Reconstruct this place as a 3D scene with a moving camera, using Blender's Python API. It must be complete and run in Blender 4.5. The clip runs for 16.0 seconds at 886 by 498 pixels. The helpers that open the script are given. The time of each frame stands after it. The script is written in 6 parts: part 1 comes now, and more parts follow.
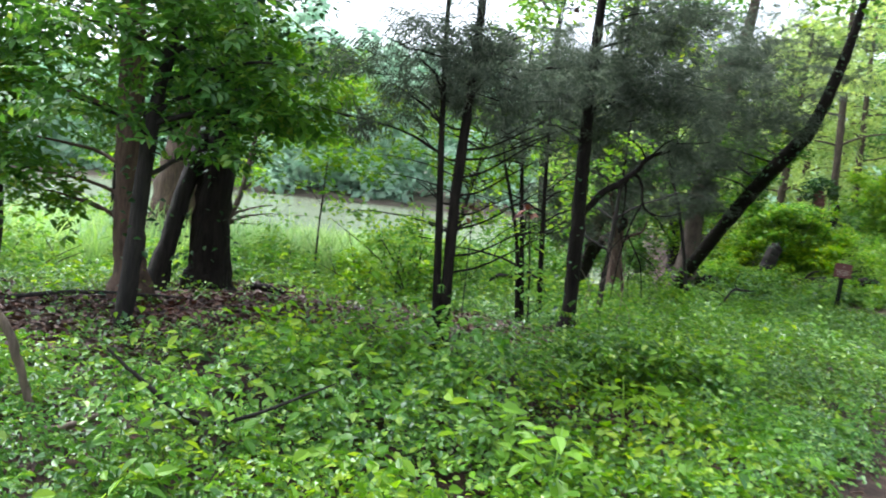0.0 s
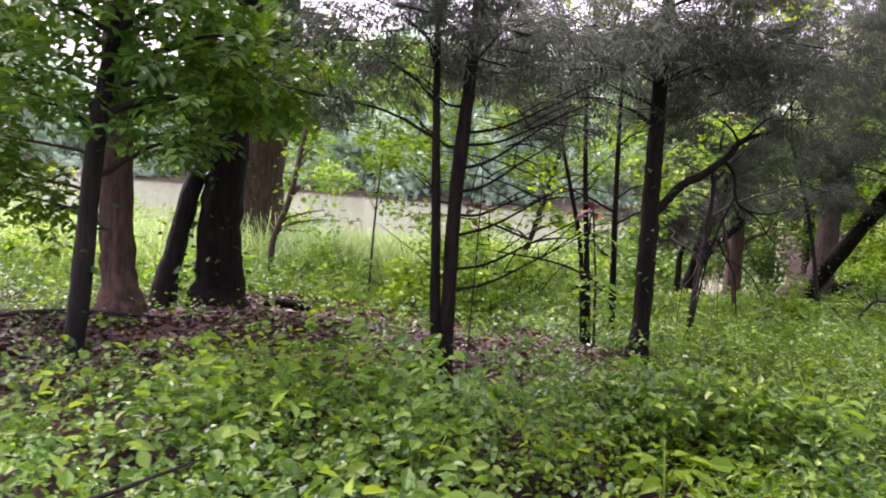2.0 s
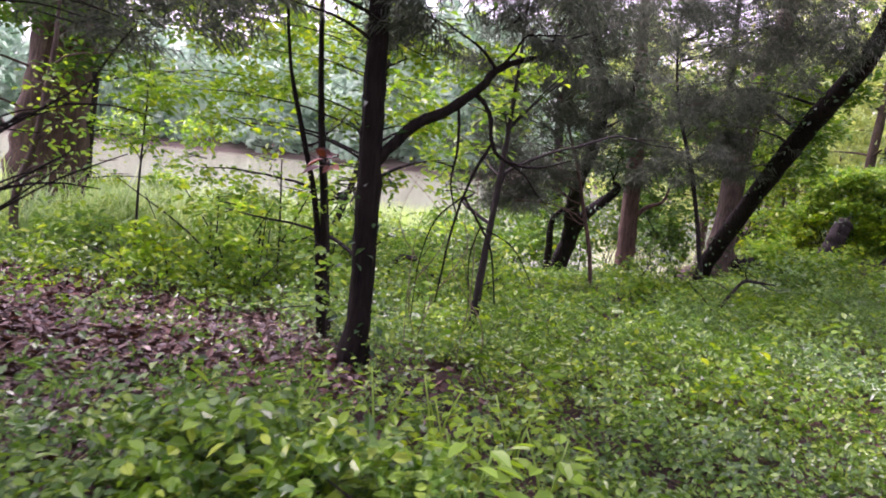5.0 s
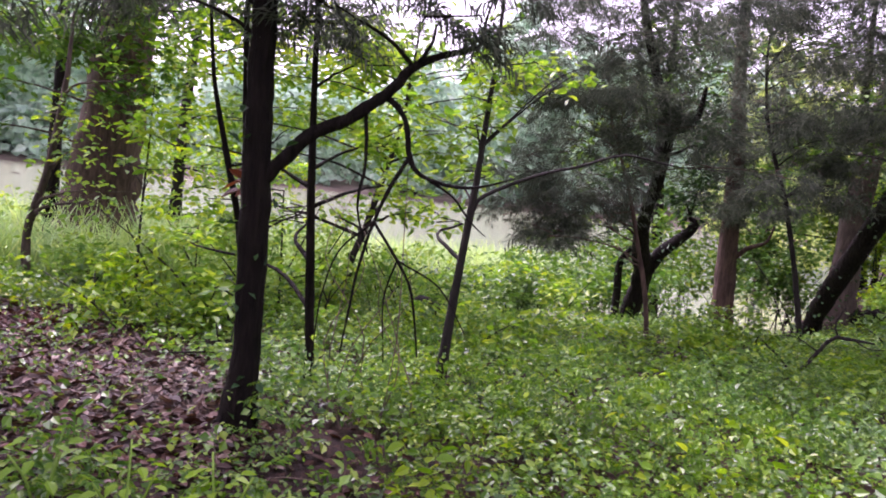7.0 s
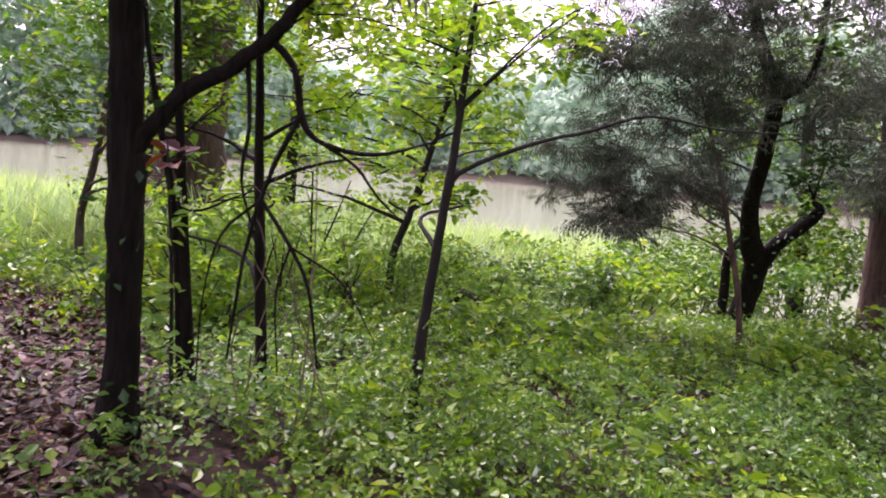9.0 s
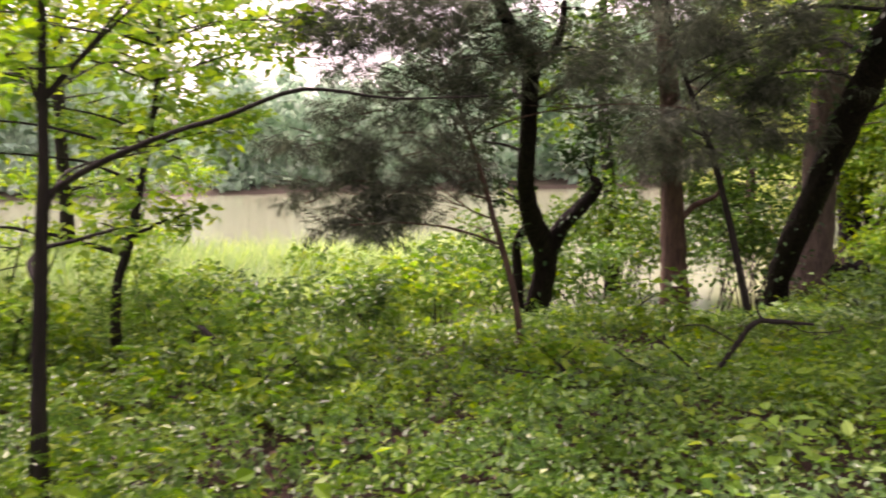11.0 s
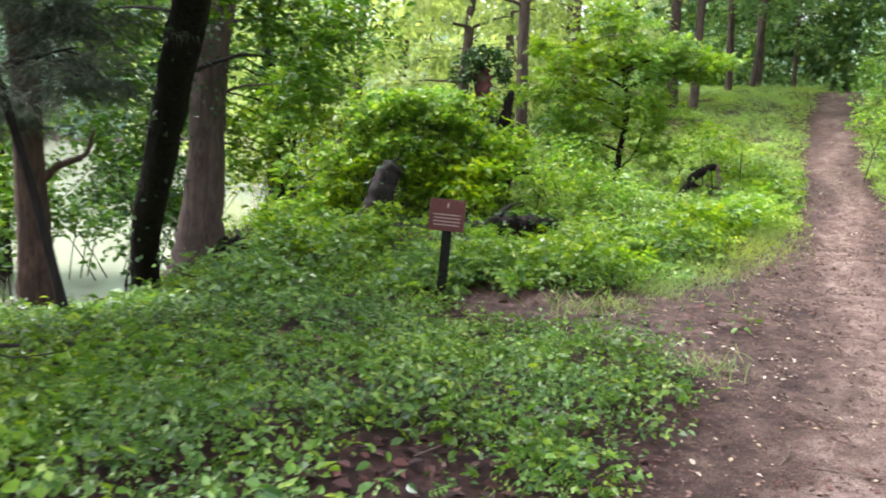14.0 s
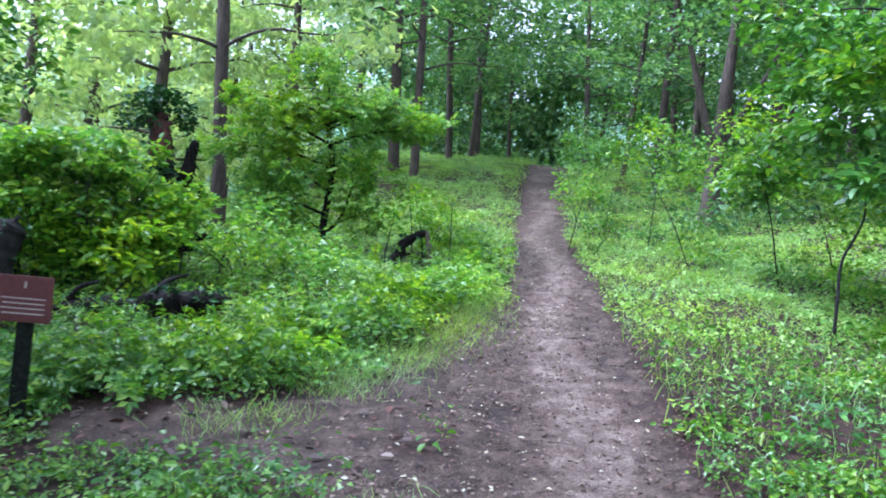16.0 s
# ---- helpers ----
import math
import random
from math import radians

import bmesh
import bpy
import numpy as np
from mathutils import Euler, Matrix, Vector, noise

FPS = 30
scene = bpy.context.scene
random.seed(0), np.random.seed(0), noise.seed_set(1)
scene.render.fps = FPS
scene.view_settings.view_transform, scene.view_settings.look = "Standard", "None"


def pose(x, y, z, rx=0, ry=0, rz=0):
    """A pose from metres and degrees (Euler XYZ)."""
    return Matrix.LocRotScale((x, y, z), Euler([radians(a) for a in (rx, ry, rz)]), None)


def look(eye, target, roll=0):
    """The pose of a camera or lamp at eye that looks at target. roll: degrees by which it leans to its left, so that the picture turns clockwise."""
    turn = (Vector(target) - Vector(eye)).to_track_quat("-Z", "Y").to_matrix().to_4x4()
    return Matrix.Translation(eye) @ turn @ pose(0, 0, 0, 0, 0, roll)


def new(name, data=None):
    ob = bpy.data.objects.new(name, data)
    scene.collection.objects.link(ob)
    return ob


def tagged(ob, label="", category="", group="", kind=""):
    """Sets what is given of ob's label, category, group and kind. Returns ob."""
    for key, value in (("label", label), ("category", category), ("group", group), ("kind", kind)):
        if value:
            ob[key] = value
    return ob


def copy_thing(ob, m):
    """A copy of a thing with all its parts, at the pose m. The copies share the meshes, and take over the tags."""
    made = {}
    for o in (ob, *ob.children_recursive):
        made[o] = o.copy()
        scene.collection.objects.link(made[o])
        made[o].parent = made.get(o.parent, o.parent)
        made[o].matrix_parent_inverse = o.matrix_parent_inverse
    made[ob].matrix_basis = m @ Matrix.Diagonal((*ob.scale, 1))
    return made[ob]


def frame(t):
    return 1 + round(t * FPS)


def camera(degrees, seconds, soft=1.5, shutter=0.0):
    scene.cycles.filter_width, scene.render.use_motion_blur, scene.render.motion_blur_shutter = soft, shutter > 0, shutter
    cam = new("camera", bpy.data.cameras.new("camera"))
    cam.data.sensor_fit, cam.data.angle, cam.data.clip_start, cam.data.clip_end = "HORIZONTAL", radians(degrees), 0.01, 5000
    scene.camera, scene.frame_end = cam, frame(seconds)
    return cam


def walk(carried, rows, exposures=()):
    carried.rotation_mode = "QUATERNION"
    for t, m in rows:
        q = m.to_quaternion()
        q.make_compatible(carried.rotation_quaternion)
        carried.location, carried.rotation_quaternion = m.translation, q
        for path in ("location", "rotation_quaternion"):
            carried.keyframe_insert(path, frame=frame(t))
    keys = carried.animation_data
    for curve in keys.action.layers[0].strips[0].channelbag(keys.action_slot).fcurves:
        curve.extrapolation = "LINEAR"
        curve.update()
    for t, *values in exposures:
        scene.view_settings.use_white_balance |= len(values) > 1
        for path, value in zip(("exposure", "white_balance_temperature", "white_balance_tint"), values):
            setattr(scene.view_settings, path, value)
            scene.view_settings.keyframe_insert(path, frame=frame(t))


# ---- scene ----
cam = camera(60.89, 16.0, 1.85, 0.3)

PATH = [
    (0, pose(2.913, 4.426, 1.600, 85.86, -6.16, 4.72)),
    (0.5, pose(3.044, 4.803, 1.610, 85.87, -6.19, 9.76)),
    (1, pose(3.168, 5.189, 1.605, 85.84, -5.19, 12.09)),
    (1.5, pose(3.402, 5.459, 1.615, 85.67, -4.30, 13.62)),
    (2, pose(3.622, 5.899, 1.630, 85.24, -4.79, 14.49)),
    (2.5, pose(3.845, 6.212, 1.630, 85.58, -4.05, 12.34)),
    (3, pose(4.182, 6.508, 1.635, 85.27, -3.63, 11.32)),
    (3.5, pose(4.450, 6.868, 1.645, 84.31, -4.23, 10.80)),
    (4, pose(4.735, 7.213, 1.660, 83.25, -4.99, 9.88)),
    (4.5, pose(5.122, 7.514, 1.650, 83.16, -5.87, 12.52)),
    (4.7, pose(5.178, 7.764, 1.640, 82.90, -6.18, 11.95)),
    (6.8, pose(6.211, 9.360, 1.610, 85.43, -5.73, 21.45)),
    (7, pose(6.299, 9.495, 1.625, 85.14, -5.90, 22.94)),
    (7.5, pose(6.497, 9.850, 1.615, 83.33, -6.37, 26.17)),
    (8, pose(6.692, 10.183, 1.630, 82.46, -8.10, 30.77)),
    (8.2, pose(6.765, 10.305, 1.635, 82.58, -8.41, 32.78)),
    (10.3, pose(7.047, 11.920, 1.620, 84.50, -0.56, 35.10)),
    (10.5, pose(7.086, 12.027, 1.620, 84.53, 0.71, 32.15)),
    (11, pose(7.291, 12.316, 1.600, 84.20, 1.00, 24.02)),
    (11.5, pose(7.480, 12.667, 1.605, 83.87, 0.01, 15.70)),
    (12, pose(7.794, 12.984, 1.620, 83.55, -0.79, 10.31)),
    (12.5, pose(8.039, 13.283, 1.615, 83.16, -1.71, 4.74)),
    (13, pose(8.314, 13.586, 1.620, 82.61, -2.82, -0.95)),
    (13.5, pose(8.618, 13.883, 1.620, 82.22, -3.15, -5.01)),
    (14, pose(8.873, 14.268, 1.600, 81.76, -3.02, -11.03)),
    (14.5, pose(9.157, 14.640, 1.590, 81.40, -3.19, -14.88)),
    (15, pose(9.443, 14.987, 1.595, 82.84, -3.47, -18.68)),
    (15.5, pose(9.790, 15.388, 1.610, 86.55, -3.77, -26.51)),
    (16, pose(10.150, 15.721, 1.606, 87.87, -4.40, -30.50)),
]
EXPOSURES = [
    (0, 1.7, 5800, 9), (0.6, 1.64, 5950, 17), (1.5, 1.75, 6350, 42), (4.7, 1.74, 6200, 58), (8.2, 1.56, 6100, 53), (10.5, 1.55, 7250, 47), (12.5, 1.81, 7800, 39), (13.4, 1.86, 7900, 39), (14.2, 2.02, 5600, 22), (15.2, 1.92, 5150, 18), (16, 1.78, 4800, 19),
]
walk(cam, PATH, EXPOSURES)

# ---- light: bright overcast sky with a broad weak sun ----
world = bpy.data.worlds.new("overcast_sky")
scene.world = world
world.use_nodes = True
wn, wl = world.node_tree.nodes, world.node_tree.links
wn.clear()
sky = wn.new("ShaderNodeTexSky")
sky.sky_type = "NISHITA"
sky.sun_disc = False
sky.sun_elevation, sky.sun_rotation = radians(60), radians(-62)
sky.air_density, sky.dust_density = 1.4, 4.0
pale = wn.new("ShaderNodeHueSaturation")
pale.inputs["Saturation"].default_value = 0.16
back = wn.new("ShaderNodeBackground")
back.inputs["Strength"].default_value = 0.15
wout = wn.new("ShaderNodeOutputWorld")
wl.new(sky.outputs[0], pale.inputs["Color"])
wl.new(pale.outputs[0], back.inputs["Color"])
wl.new(back.outputs[0], wout.inputs[0])
sun_data = bpy.data.lights.new("sun", "SUN")
sun_data.energy, sun_data.angle, sun_data.color = 2.0, radians(25), (1.0, 0.97, 0.92)
sun = new("sun", sun_data)
sun.matrix_world = look((-19, 12, 40), (0, 2, 0))


# ---- materials ----
def material(name):
    m = bpy.data.materials.new(name)
    m.use_nodes = True
    n = m.node_tree.nodes
    n.clear()
    out = n.new("ShaderNodeOutputMaterial")
    return m, n, m.node_tree.links, out


def ramp(n, stops):
    r = n.new("ShaderNodeValToRGB")
    while len(r.color_ramp.elements) < len(stops):
        r.color_ramp.elements.new(0.5)
    for e, (p, c) in zip(r.color_ramp.elements, stops):
        e.position, e.color = p, (*c, 1)
    return r


def leaf_material(name, stops, rough=0.42, glow=0.35, gloss=0.5, through_tint=(1.25, 1.15, 0.45)):
    """Leaf: each leaf takes its own shade; light comes through it from behind."""
    m, n, l, out = material(name)
    geo = n.new("ShaderNodeNewGeometry")
    r = ramp(n, stops)
    l.new(geo.outputs["Random Per Island"], r.inputs[0])
    co = n.new("ShaderNodeTexCoord")
    no = n.new("ShaderNodeTexNoise")
    no.inputs["Scale"].default_value = 1.3
    l.new(co.outputs["Object"], no.inputs["Vector"])
    hs = n.new("ShaderNodeHueSaturation")
    mp = n.new("ShaderNodeMapRange")
    mp.inputs["To Min"].default_value, mp.inputs["To Max"].default_value = 0.5, 1.5
    l.new(no.outputs[0], mp.inputs[0])
    l.new(mp.outputs[0], hs.inputs["Value"])
    l.new(r.outputs[0], hs.inputs["Color"])
    patch = n.new("ShaderNodeTexNoise")
    patch.inputs["Scale"].default_value, patch.inputs["Detail"].default_value = 0.55, 4
    l.new(co.outputs["Object"], patch.inputs["Vector"])
    for socket, lo, hi in (("Hue", 0.53, 0.485), ("Saturation", 0.8, 1.2)):
        drift = n.new("ShaderNodeMapRange")
        drift.inputs["From Min"].default_value, drift.inputs["From Max"].default_value = 0.25, 0.75
        drift.inputs["To Min"].default_value, drift.inputs["To Max"].default_value = lo, hi
        l.new(patch.outputs[0], drift.inputs[0])
        l.new(drift.outputs[0], hs.inputs[socket])
    p = n.new("ShaderNodeBsdfPrincipled")
    p.inputs["Roughness"].default_value = rough
    p.inputs["Specular IOR Level"].default_value = gloss
    t = n.new("ShaderNodeBsdfTranslucent")
    l.new(hs.outputs[0], p.inputs["Base Color"])
    warm = n.new("ShaderNodeMix")
    warm.data_type, warm.blend_type = "RGBA", "MULTIPLY"
    warm.inputs[0].default_value = 1.0
    warm.inputs[7].default_value = (*through_tint, 1)
    l.new(hs.outputs[0], warm.inputs[6])
    l.new(warm.outputs[2], t.inputs["Color"])
    mix = n.new("ShaderNodeMixShader")
    mix.inputs[0].default_value = glow
    l.new(p.outputs[0], mix.inputs[1])
    l.new(t.outputs[0], mix.inputs[2])
    l.new(mix.outputs[0], out.inputs[0])
    return m


def bark_material(name, dark, light, scale=9.0, stretch=0.16, rough=0.85, bump=0.6, gloss=0.3):
    m, n, l, out = material(name)
    co = n.new("ShaderNodeTexCoord")
    mp = n.new("ShaderNodeMapping")
    mp.inputs["Scale"].default_value = (1, 1, stretch)
    l.new(co.outputs["Object"], mp.inputs[0])
    a = n.new("ShaderNodeTexNoise")
    a.inputs["Scale"].default_value, a.inputs["Detail"].default_value, a.inputs["Roughness"].default_value = scale * 3, 8, 0.7
    v = n.new("ShaderNodeTexVoronoi")
    v.feature = "DISTANCE_TO_EDGE"
    v.inputs["Scale"].default_value = scale * 2.2
    b = n.new("ShaderNodeTexNoise")
    b.inputs["Scale"].default_value = 2.2
    for q in (a, v):
        l.new(mp.outputs[0], q.inputs["Vector"])
    l.new(co.outputs["Object"], b.inputs["Vector"])
    r = ramp(n, [(0.32, dark), (0.7, light)])
    l.new(a.outputs[0], r.inputs[0])
    hs = n.new("ShaderNodeHueSaturation")
    k = n.new("ShaderNodeMapRange")
    k.inputs["To Min"].default_value, k.inputs["To Max"].default_value = 0.55, 1.45
    l.new(b.outputs[0], k.inputs[0])
    l.new(k.outputs[0], hs.inputs["Value"])
    l.new(r.outputs[0], hs.inputs["Color"])
    p = n.new("ShaderNodeBsdfPrincipled")
    p.inputs["Roughness"].default_value = rough
    p.inputs["Specular IOR Level"].default_value = gloss
    l.new(hs.outputs[0], p.inputs["Base Color"])
    add = n.new("ShaderNodeMath")
    add.operation = "ADD"
    l.new(a.outputs[0], add.inputs[0])
    l.new(v.outputs["Distance"], add.inputs[1])
    bp = n.new("ShaderNodeBump")
    bp.inputs["Strength"].default_value, bp.inputs["Distance"].default_value = bump, 0.03
    l.new(add.outputs[0], bp.inputs["Height"])
    l.new(bp.outputs[0], p.inputs["Normal"])
    l.new(p.outputs[0], out.inputs[0])
    return m


def plain_material(name, c1, c2, rough=0.6, scale=20.0, bump=0.15, gloss=0.5):
    m, n, l, out = material(name)
    co = n.new("ShaderNodeTexCoord")
    a = n.new("ShaderNodeTexNoise")
    a.inputs["Scale"].default_value, a.inputs["Detail"].default_value = scale, 6
    l.new(co.outputs["Object"], a.inputs["Vector"])
    r = ramp(n, [(0.35, c1), (0.65, c2)])
    l.new(a.outputs[0], r.inputs[0])
    p = n.new("ShaderNodeBsdfPrincipled")
    p.inputs["Specular IOR Level"].default_value = gloss
    p.inputs["Roughness"].default_value = rough
    l.new(r.outputs[0], p.inputs["Base Color"])
    bp = n.new("ShaderNodeBump")
    bp.inputs["Strength"].default_value, bp.inputs["Distance"].default_value = bump, 0.01
    l.new(a.outputs[0], bp.inputs["Height"])
    l.new(bp.outputs[0], p.inputs["Normal"])
    l.new(p.outputs[0], out.inputs[0])
    return m


LEAF = leaf_material("leaf_green", [(0.0, (0.04, 0.115, 0.01)), (0.5, (0.075, 0.185, 0.014)), (0.9, (0.13, 0.26, 0.02)), (1.0, (0.22, 0.30, 0.03))], glow=0.42)
LEAF_BRIGHT = leaf_material("leaf_fresh_green", [(0.0, (0.07, 0.18, 0.014)), (0.5, (0.16, 0.32, 0.022)), (1.0, (0.3, 0.42, 0.04))], glow=0.52)
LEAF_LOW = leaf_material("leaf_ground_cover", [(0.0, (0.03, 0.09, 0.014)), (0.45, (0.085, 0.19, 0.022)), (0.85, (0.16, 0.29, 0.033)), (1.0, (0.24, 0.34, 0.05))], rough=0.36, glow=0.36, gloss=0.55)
IVY = leaf_material("ivy_leaf_dark", [(0.0, (0.012, 0.045, 0.014)), (0.7, (0.03, 0.085, 0.022)), (1.0, (0.06, 0.13, 0.03))], rough=0.45, glow=0.15, gloss=0.35)
CEDAR = leaf_material("cedar_needle", [(0.0, (0.042, 0.055, 0.04)), (0.6, (0.095, 0.112, 0.085)), (1.0, (0.18, 0.19, 0.15))], rough=0.8, glow=0.45, gloss=0.2, through_tint=(1.0, 1.1, 0.9))
# Reed green, with pond haze put in by paling the colour.
REED = leaf_material("reed_blade", [(0.0, (0.23, 0.4, 0.16)), (0.6, (0.34, 0.52, 0.25)), (1.0, (0.47, 0.6, 0.38))], rough=0.5, glow=0.5)
# Pale green base colour holds the haze that lies across the pond.
FARBANK_HAZED = leaf_material("far_bank_leaf_hazed", [(0.0, (0.33, 0.5, 0.37)), (0.6, (0.44, 0.61, 0.46)), (1.0, (0.56, 0.7, 0.56))], rough=0.9, glow=0.5, gloss=0.2, through_tint=(1.0, 1.0, 0.95))
WOODLEAF = leaf_material("wood_leaf", [(0.0, (0.045, 0.12, 0.04)), (0.6, (0.11, 0.22, 0.075)), (1.0, (0.23, 0.36, 0.14))], rough=0.5, glow=0.55, gloss=0.45)
LAWN = leaf_material("lawn_plant_leaf", [(0.0, (0.17, 0.33, 0.06)), (0.6, (0.28, 0.45, 0.1)), (1.0, (0.42, 0.54, 0.17))], rough=0.5, glow=0.45)
GRASS = leaf_material("grass_blade", [(0.0, (0.13, 0.25, 0.045)), (0.6, (0.24, 0.38, 0.08)), (1.0, (0.38, 0.46, 0.15))], rough=0.5, glow=0.45)
# Base colour lightened to carry distance haze and skylight on the leaves.
FARLEAF_HAZED = leaf_material("far_wood_leaf_hazed", [(0.0, (0.25, 0.36, 0.15)), (0.6, (0.37, 0.49, 0.22)), (1.0, (0.5, 0.6, 0.3))], rough=0.7, glow=0.55)
DEADLEAF = leaf_material("dead_leaf", [(0.0, (0.014, 0.006, 0.004)), (0.5, (0.047, 0.018, 0.012)), (0.88, (0.1, 0.042, 0.03)), (0.95, (0.17, 0.105, 0.08)), (1.0, (0.29, 0.23, 0.19))], rough=0.6, glow=0.1, gloss=0.4)
TRAILBIT = leaf_material("trail_leaf_bit", [(0.0, (0.045, 0.024, 0.016)), (0.5, (0.1, 0.055, 0.04)), (0.85, (0.18, 0.115, 0.085)), (0.93, (0.34, 0.27, 0.17)), (1.0, (0.5, 0.46, 0.36))], rough=0.6, glow=0.1, gloss=0.4)
RUST = leaf_material("withered_red_leaf", [(0.0, (0.035, 0.013, 0.01)), (0.6, (0.08, 0.026, 0.018)), (1.0, (0.16, 0.055, 0.028))], rough=0.6, glow=0.15)
BARK_BLACK = bark_material("bark_wet_black", (0.003, 0.0025, 0.002), (0.02, 0.015, 0.012), gloss=0.12, rough=0.75, bump=1.0)
BARK_DARK = bark_material("bark_dark", (0.006, 0.005, 0.005), (0.03, 0.024, 0.02))
BARK_BROWN = bark_material("bark_brown", (0.024, 0.015, 0.011), (0.13, 0.082, 0.06), scale=7)
BARK_GREY = bark_material("bark_grey", (0.03, 0.022, 0.018), (0.12, 0.088, 0.07), scale=7)
DEADWOOD = bark_material("dead_wood", (0.05, 0.036, 0.028), (0.2, 0.15, 0.11), scale=8, rough=0.7)
REDWOOD = bark_material("rotten_red_wood", (0.04, 0.016, 0.012), (0.17, 0.07, 0.055), scale=8, rough=0.8)
SIGN_BROWN = plain_material("sign_paint_brown", (0.075, 0.017, 0.013), (0.105, 0.026, 0.02), rough=0.5, scale=40, bump=0.05)
SIGN_WHITE = plain_material("sign_lettering_cream", (0.3, 0.24, 0.2), (0.42, 0.35, 0.3), rough=0.5)
POST_DARK = plain_material("post_dark_wood", (0.004, 0.005, 0.004), (0.016, 0.018, 0.012), rough=0.8, scale=30, bump=0.4, gloss=0.12)


def ground_material():
    m, n, l, out = material("woodland_soil")
    co = n.new("ShaderNodeTexCoord")
    at = n.new("ShaderNodeAttribute")
    at.attribute_name = "trodden"
    big, mid, fine = (n.new("ShaderNodeTexNoise") for _ in range(3))
    for q, s in ((big, 0.9), (mid, 5.0), (fine, 85.0)):
        q.inputs["Scale"].default_value, q.inputs["Detail"].default_value, q.inputs["Roughness"].default_value = s, 7, 0.65
        l.new(co.outputs["Object"], q.inputs["Vector"])
    vo = n.new("ShaderNodeTexVoronoi")
    vo.inputs["Scale"].default_value = 26.0
    l.new(co.outputs["Object"], vo.inputs["Vector"])
    litter = ramp(n, [(0.0, (0.008, 0.004, 0.003)), (0.4, (0.022, 0.010, 0.007)), (0.75, (0.045, 0.02, 0.014)), (1.0, (0.085, 0.045, 0.033))])
    l.new(vo.outputs["Color"], litter.inputs[0])
    dirt = ramp(n, [(0.40, (0.010, 0.006, 0.004)), (0.46, (0.03, 0.018, 0.013)), (0.52, (0.065, 0.041, 0.029)), (0.59, (0.13, 0.09, 0.067)), (0.68, (0.26, 0.205, 0.165))])
    mx = n.new("ShaderNodeMath")
    mx.operation = "MULTIPLY_ADD"
    mx.inputs[1].default_value = 0.62
    l.new(fine.outputs[0], mx.inputs[0])
    h = n.new("ShaderNodeMath")
    h.operation = "MULTIPLY"
    h.inputs[1].default_value = 0.38
    l.new(mid.outputs[0], h.inputs[0])
    l.new(h.outputs[0], mx.inputs[2])
    worn = n.new("ShaderNodeMath")
    worn.operation = "MULTIPLY_ADD"
    worn.inputs[1].default_value = 0.085
    pale = n.new("ShaderNodeAttribute")
    pale.attribute_name = "worn"
    l.new(pale.outputs["Fac"], worn.inputs[0])
    l.new(mx.outputs[0], worn.inputs[2])
    l.new(worn.outputs[0], dirt.inputs[0])
    wob = n.new("ShaderNodeMath")
    wob.operation = "MULTIPLY_ADD"
    wob.inputs[1].default_value = 1.3
    sub = n.new("ShaderNodeMath")
    sub.operation = "SUBTRACT"
    sub.inputs[1].default_value = 0.65
    l.new(mid.outputs[0], wob.inputs[0])
    l.new(at.outputs["Fac"], wob.inputs[2])
    l.new(wob.outputs[0], sub.inputs[0])
    sm = n.new("ShaderNodeMapRange")
    sm.inputs["From Min"].default_value, sm.inputs["From Max"].default_value = 0.3, 0.7
    l.new(sub.outputs[0], sm.inputs[0])
    mix = n.new("ShaderNodeMix")
    mix.data_type = "RGBA"
    l.new(sm.outputs[0], mix.inputs[0])
    l.new(litter.outputs[0], mix.inputs[6])
    l.new(dirt.outputs[0], mix.inputs[7])
    hs = n.new("ShaderNodeHueSaturation")
    k = n.new("ShaderNodeMapRange")
    k.inputs["To Min"].default_value, k.inputs["To Max"].default_value = 0.6, 1.4
    l.new(big.outputs[0], k.inputs[0])
    l.new(k.outputs[0], hs.inputs["Value"])
    l.new(mix.outputs[2], hs.inputs["Color"])
    p = n.new("ShaderNodeBsdfPrincipled")
    p.inputs["Roughness"].default_value = 0.75
    p.inputs["Specular IOR Level"].default_value = 0.25
    l.new(hs.outputs[0], p.inputs["Base Color"])
    bp = n.new("ShaderNodeBump")
    bp.inputs["Strength"].default_value, bp.inputs["Distance"].default_value = 1.0, 0.03
    l.new(mx.outputs[0], bp.inputs["Height"])
    l.new(bp.outputs[0], p.inputs["Normal"])
    l.new(p.outputs[0], out.inputs[0])
    return m


def water_material():
    m, n, l, out = material("pond_water")
    co = n.new("ShaderNodeTexCoord")
    a = n.new("ShaderNodeTexNoise")
    a.inputs["Scale"].default_value, a.inputs["Detail"].default_value = 1.6, 5
    l.new(co.outputs["Object"], a.inputs["Vector"])
    p = n.new("ShaderNodeBsdfPrincipled")
    p.inputs["Base Color"].default_value = (0.26, 0.29, 0.19, 1)
    p.inputs["Roughness"].default_value = 0.12
    p.inputs["IOR"].default_value = 1.33
    bp = n.new("ShaderNodeBump")
    bp.inputs["Strength"].default_value, bp.inputs["Distance"].default_value = 0.15, 0.03
    l.new(a.outputs[0], bp.inputs["Height"])
    l.new(bp.outputs[0], p.inputs["Normal"])
    l.new(p.outputs[0], out.inputs[0])
    return m


SOIL = ground_material()
WATER = water_material()

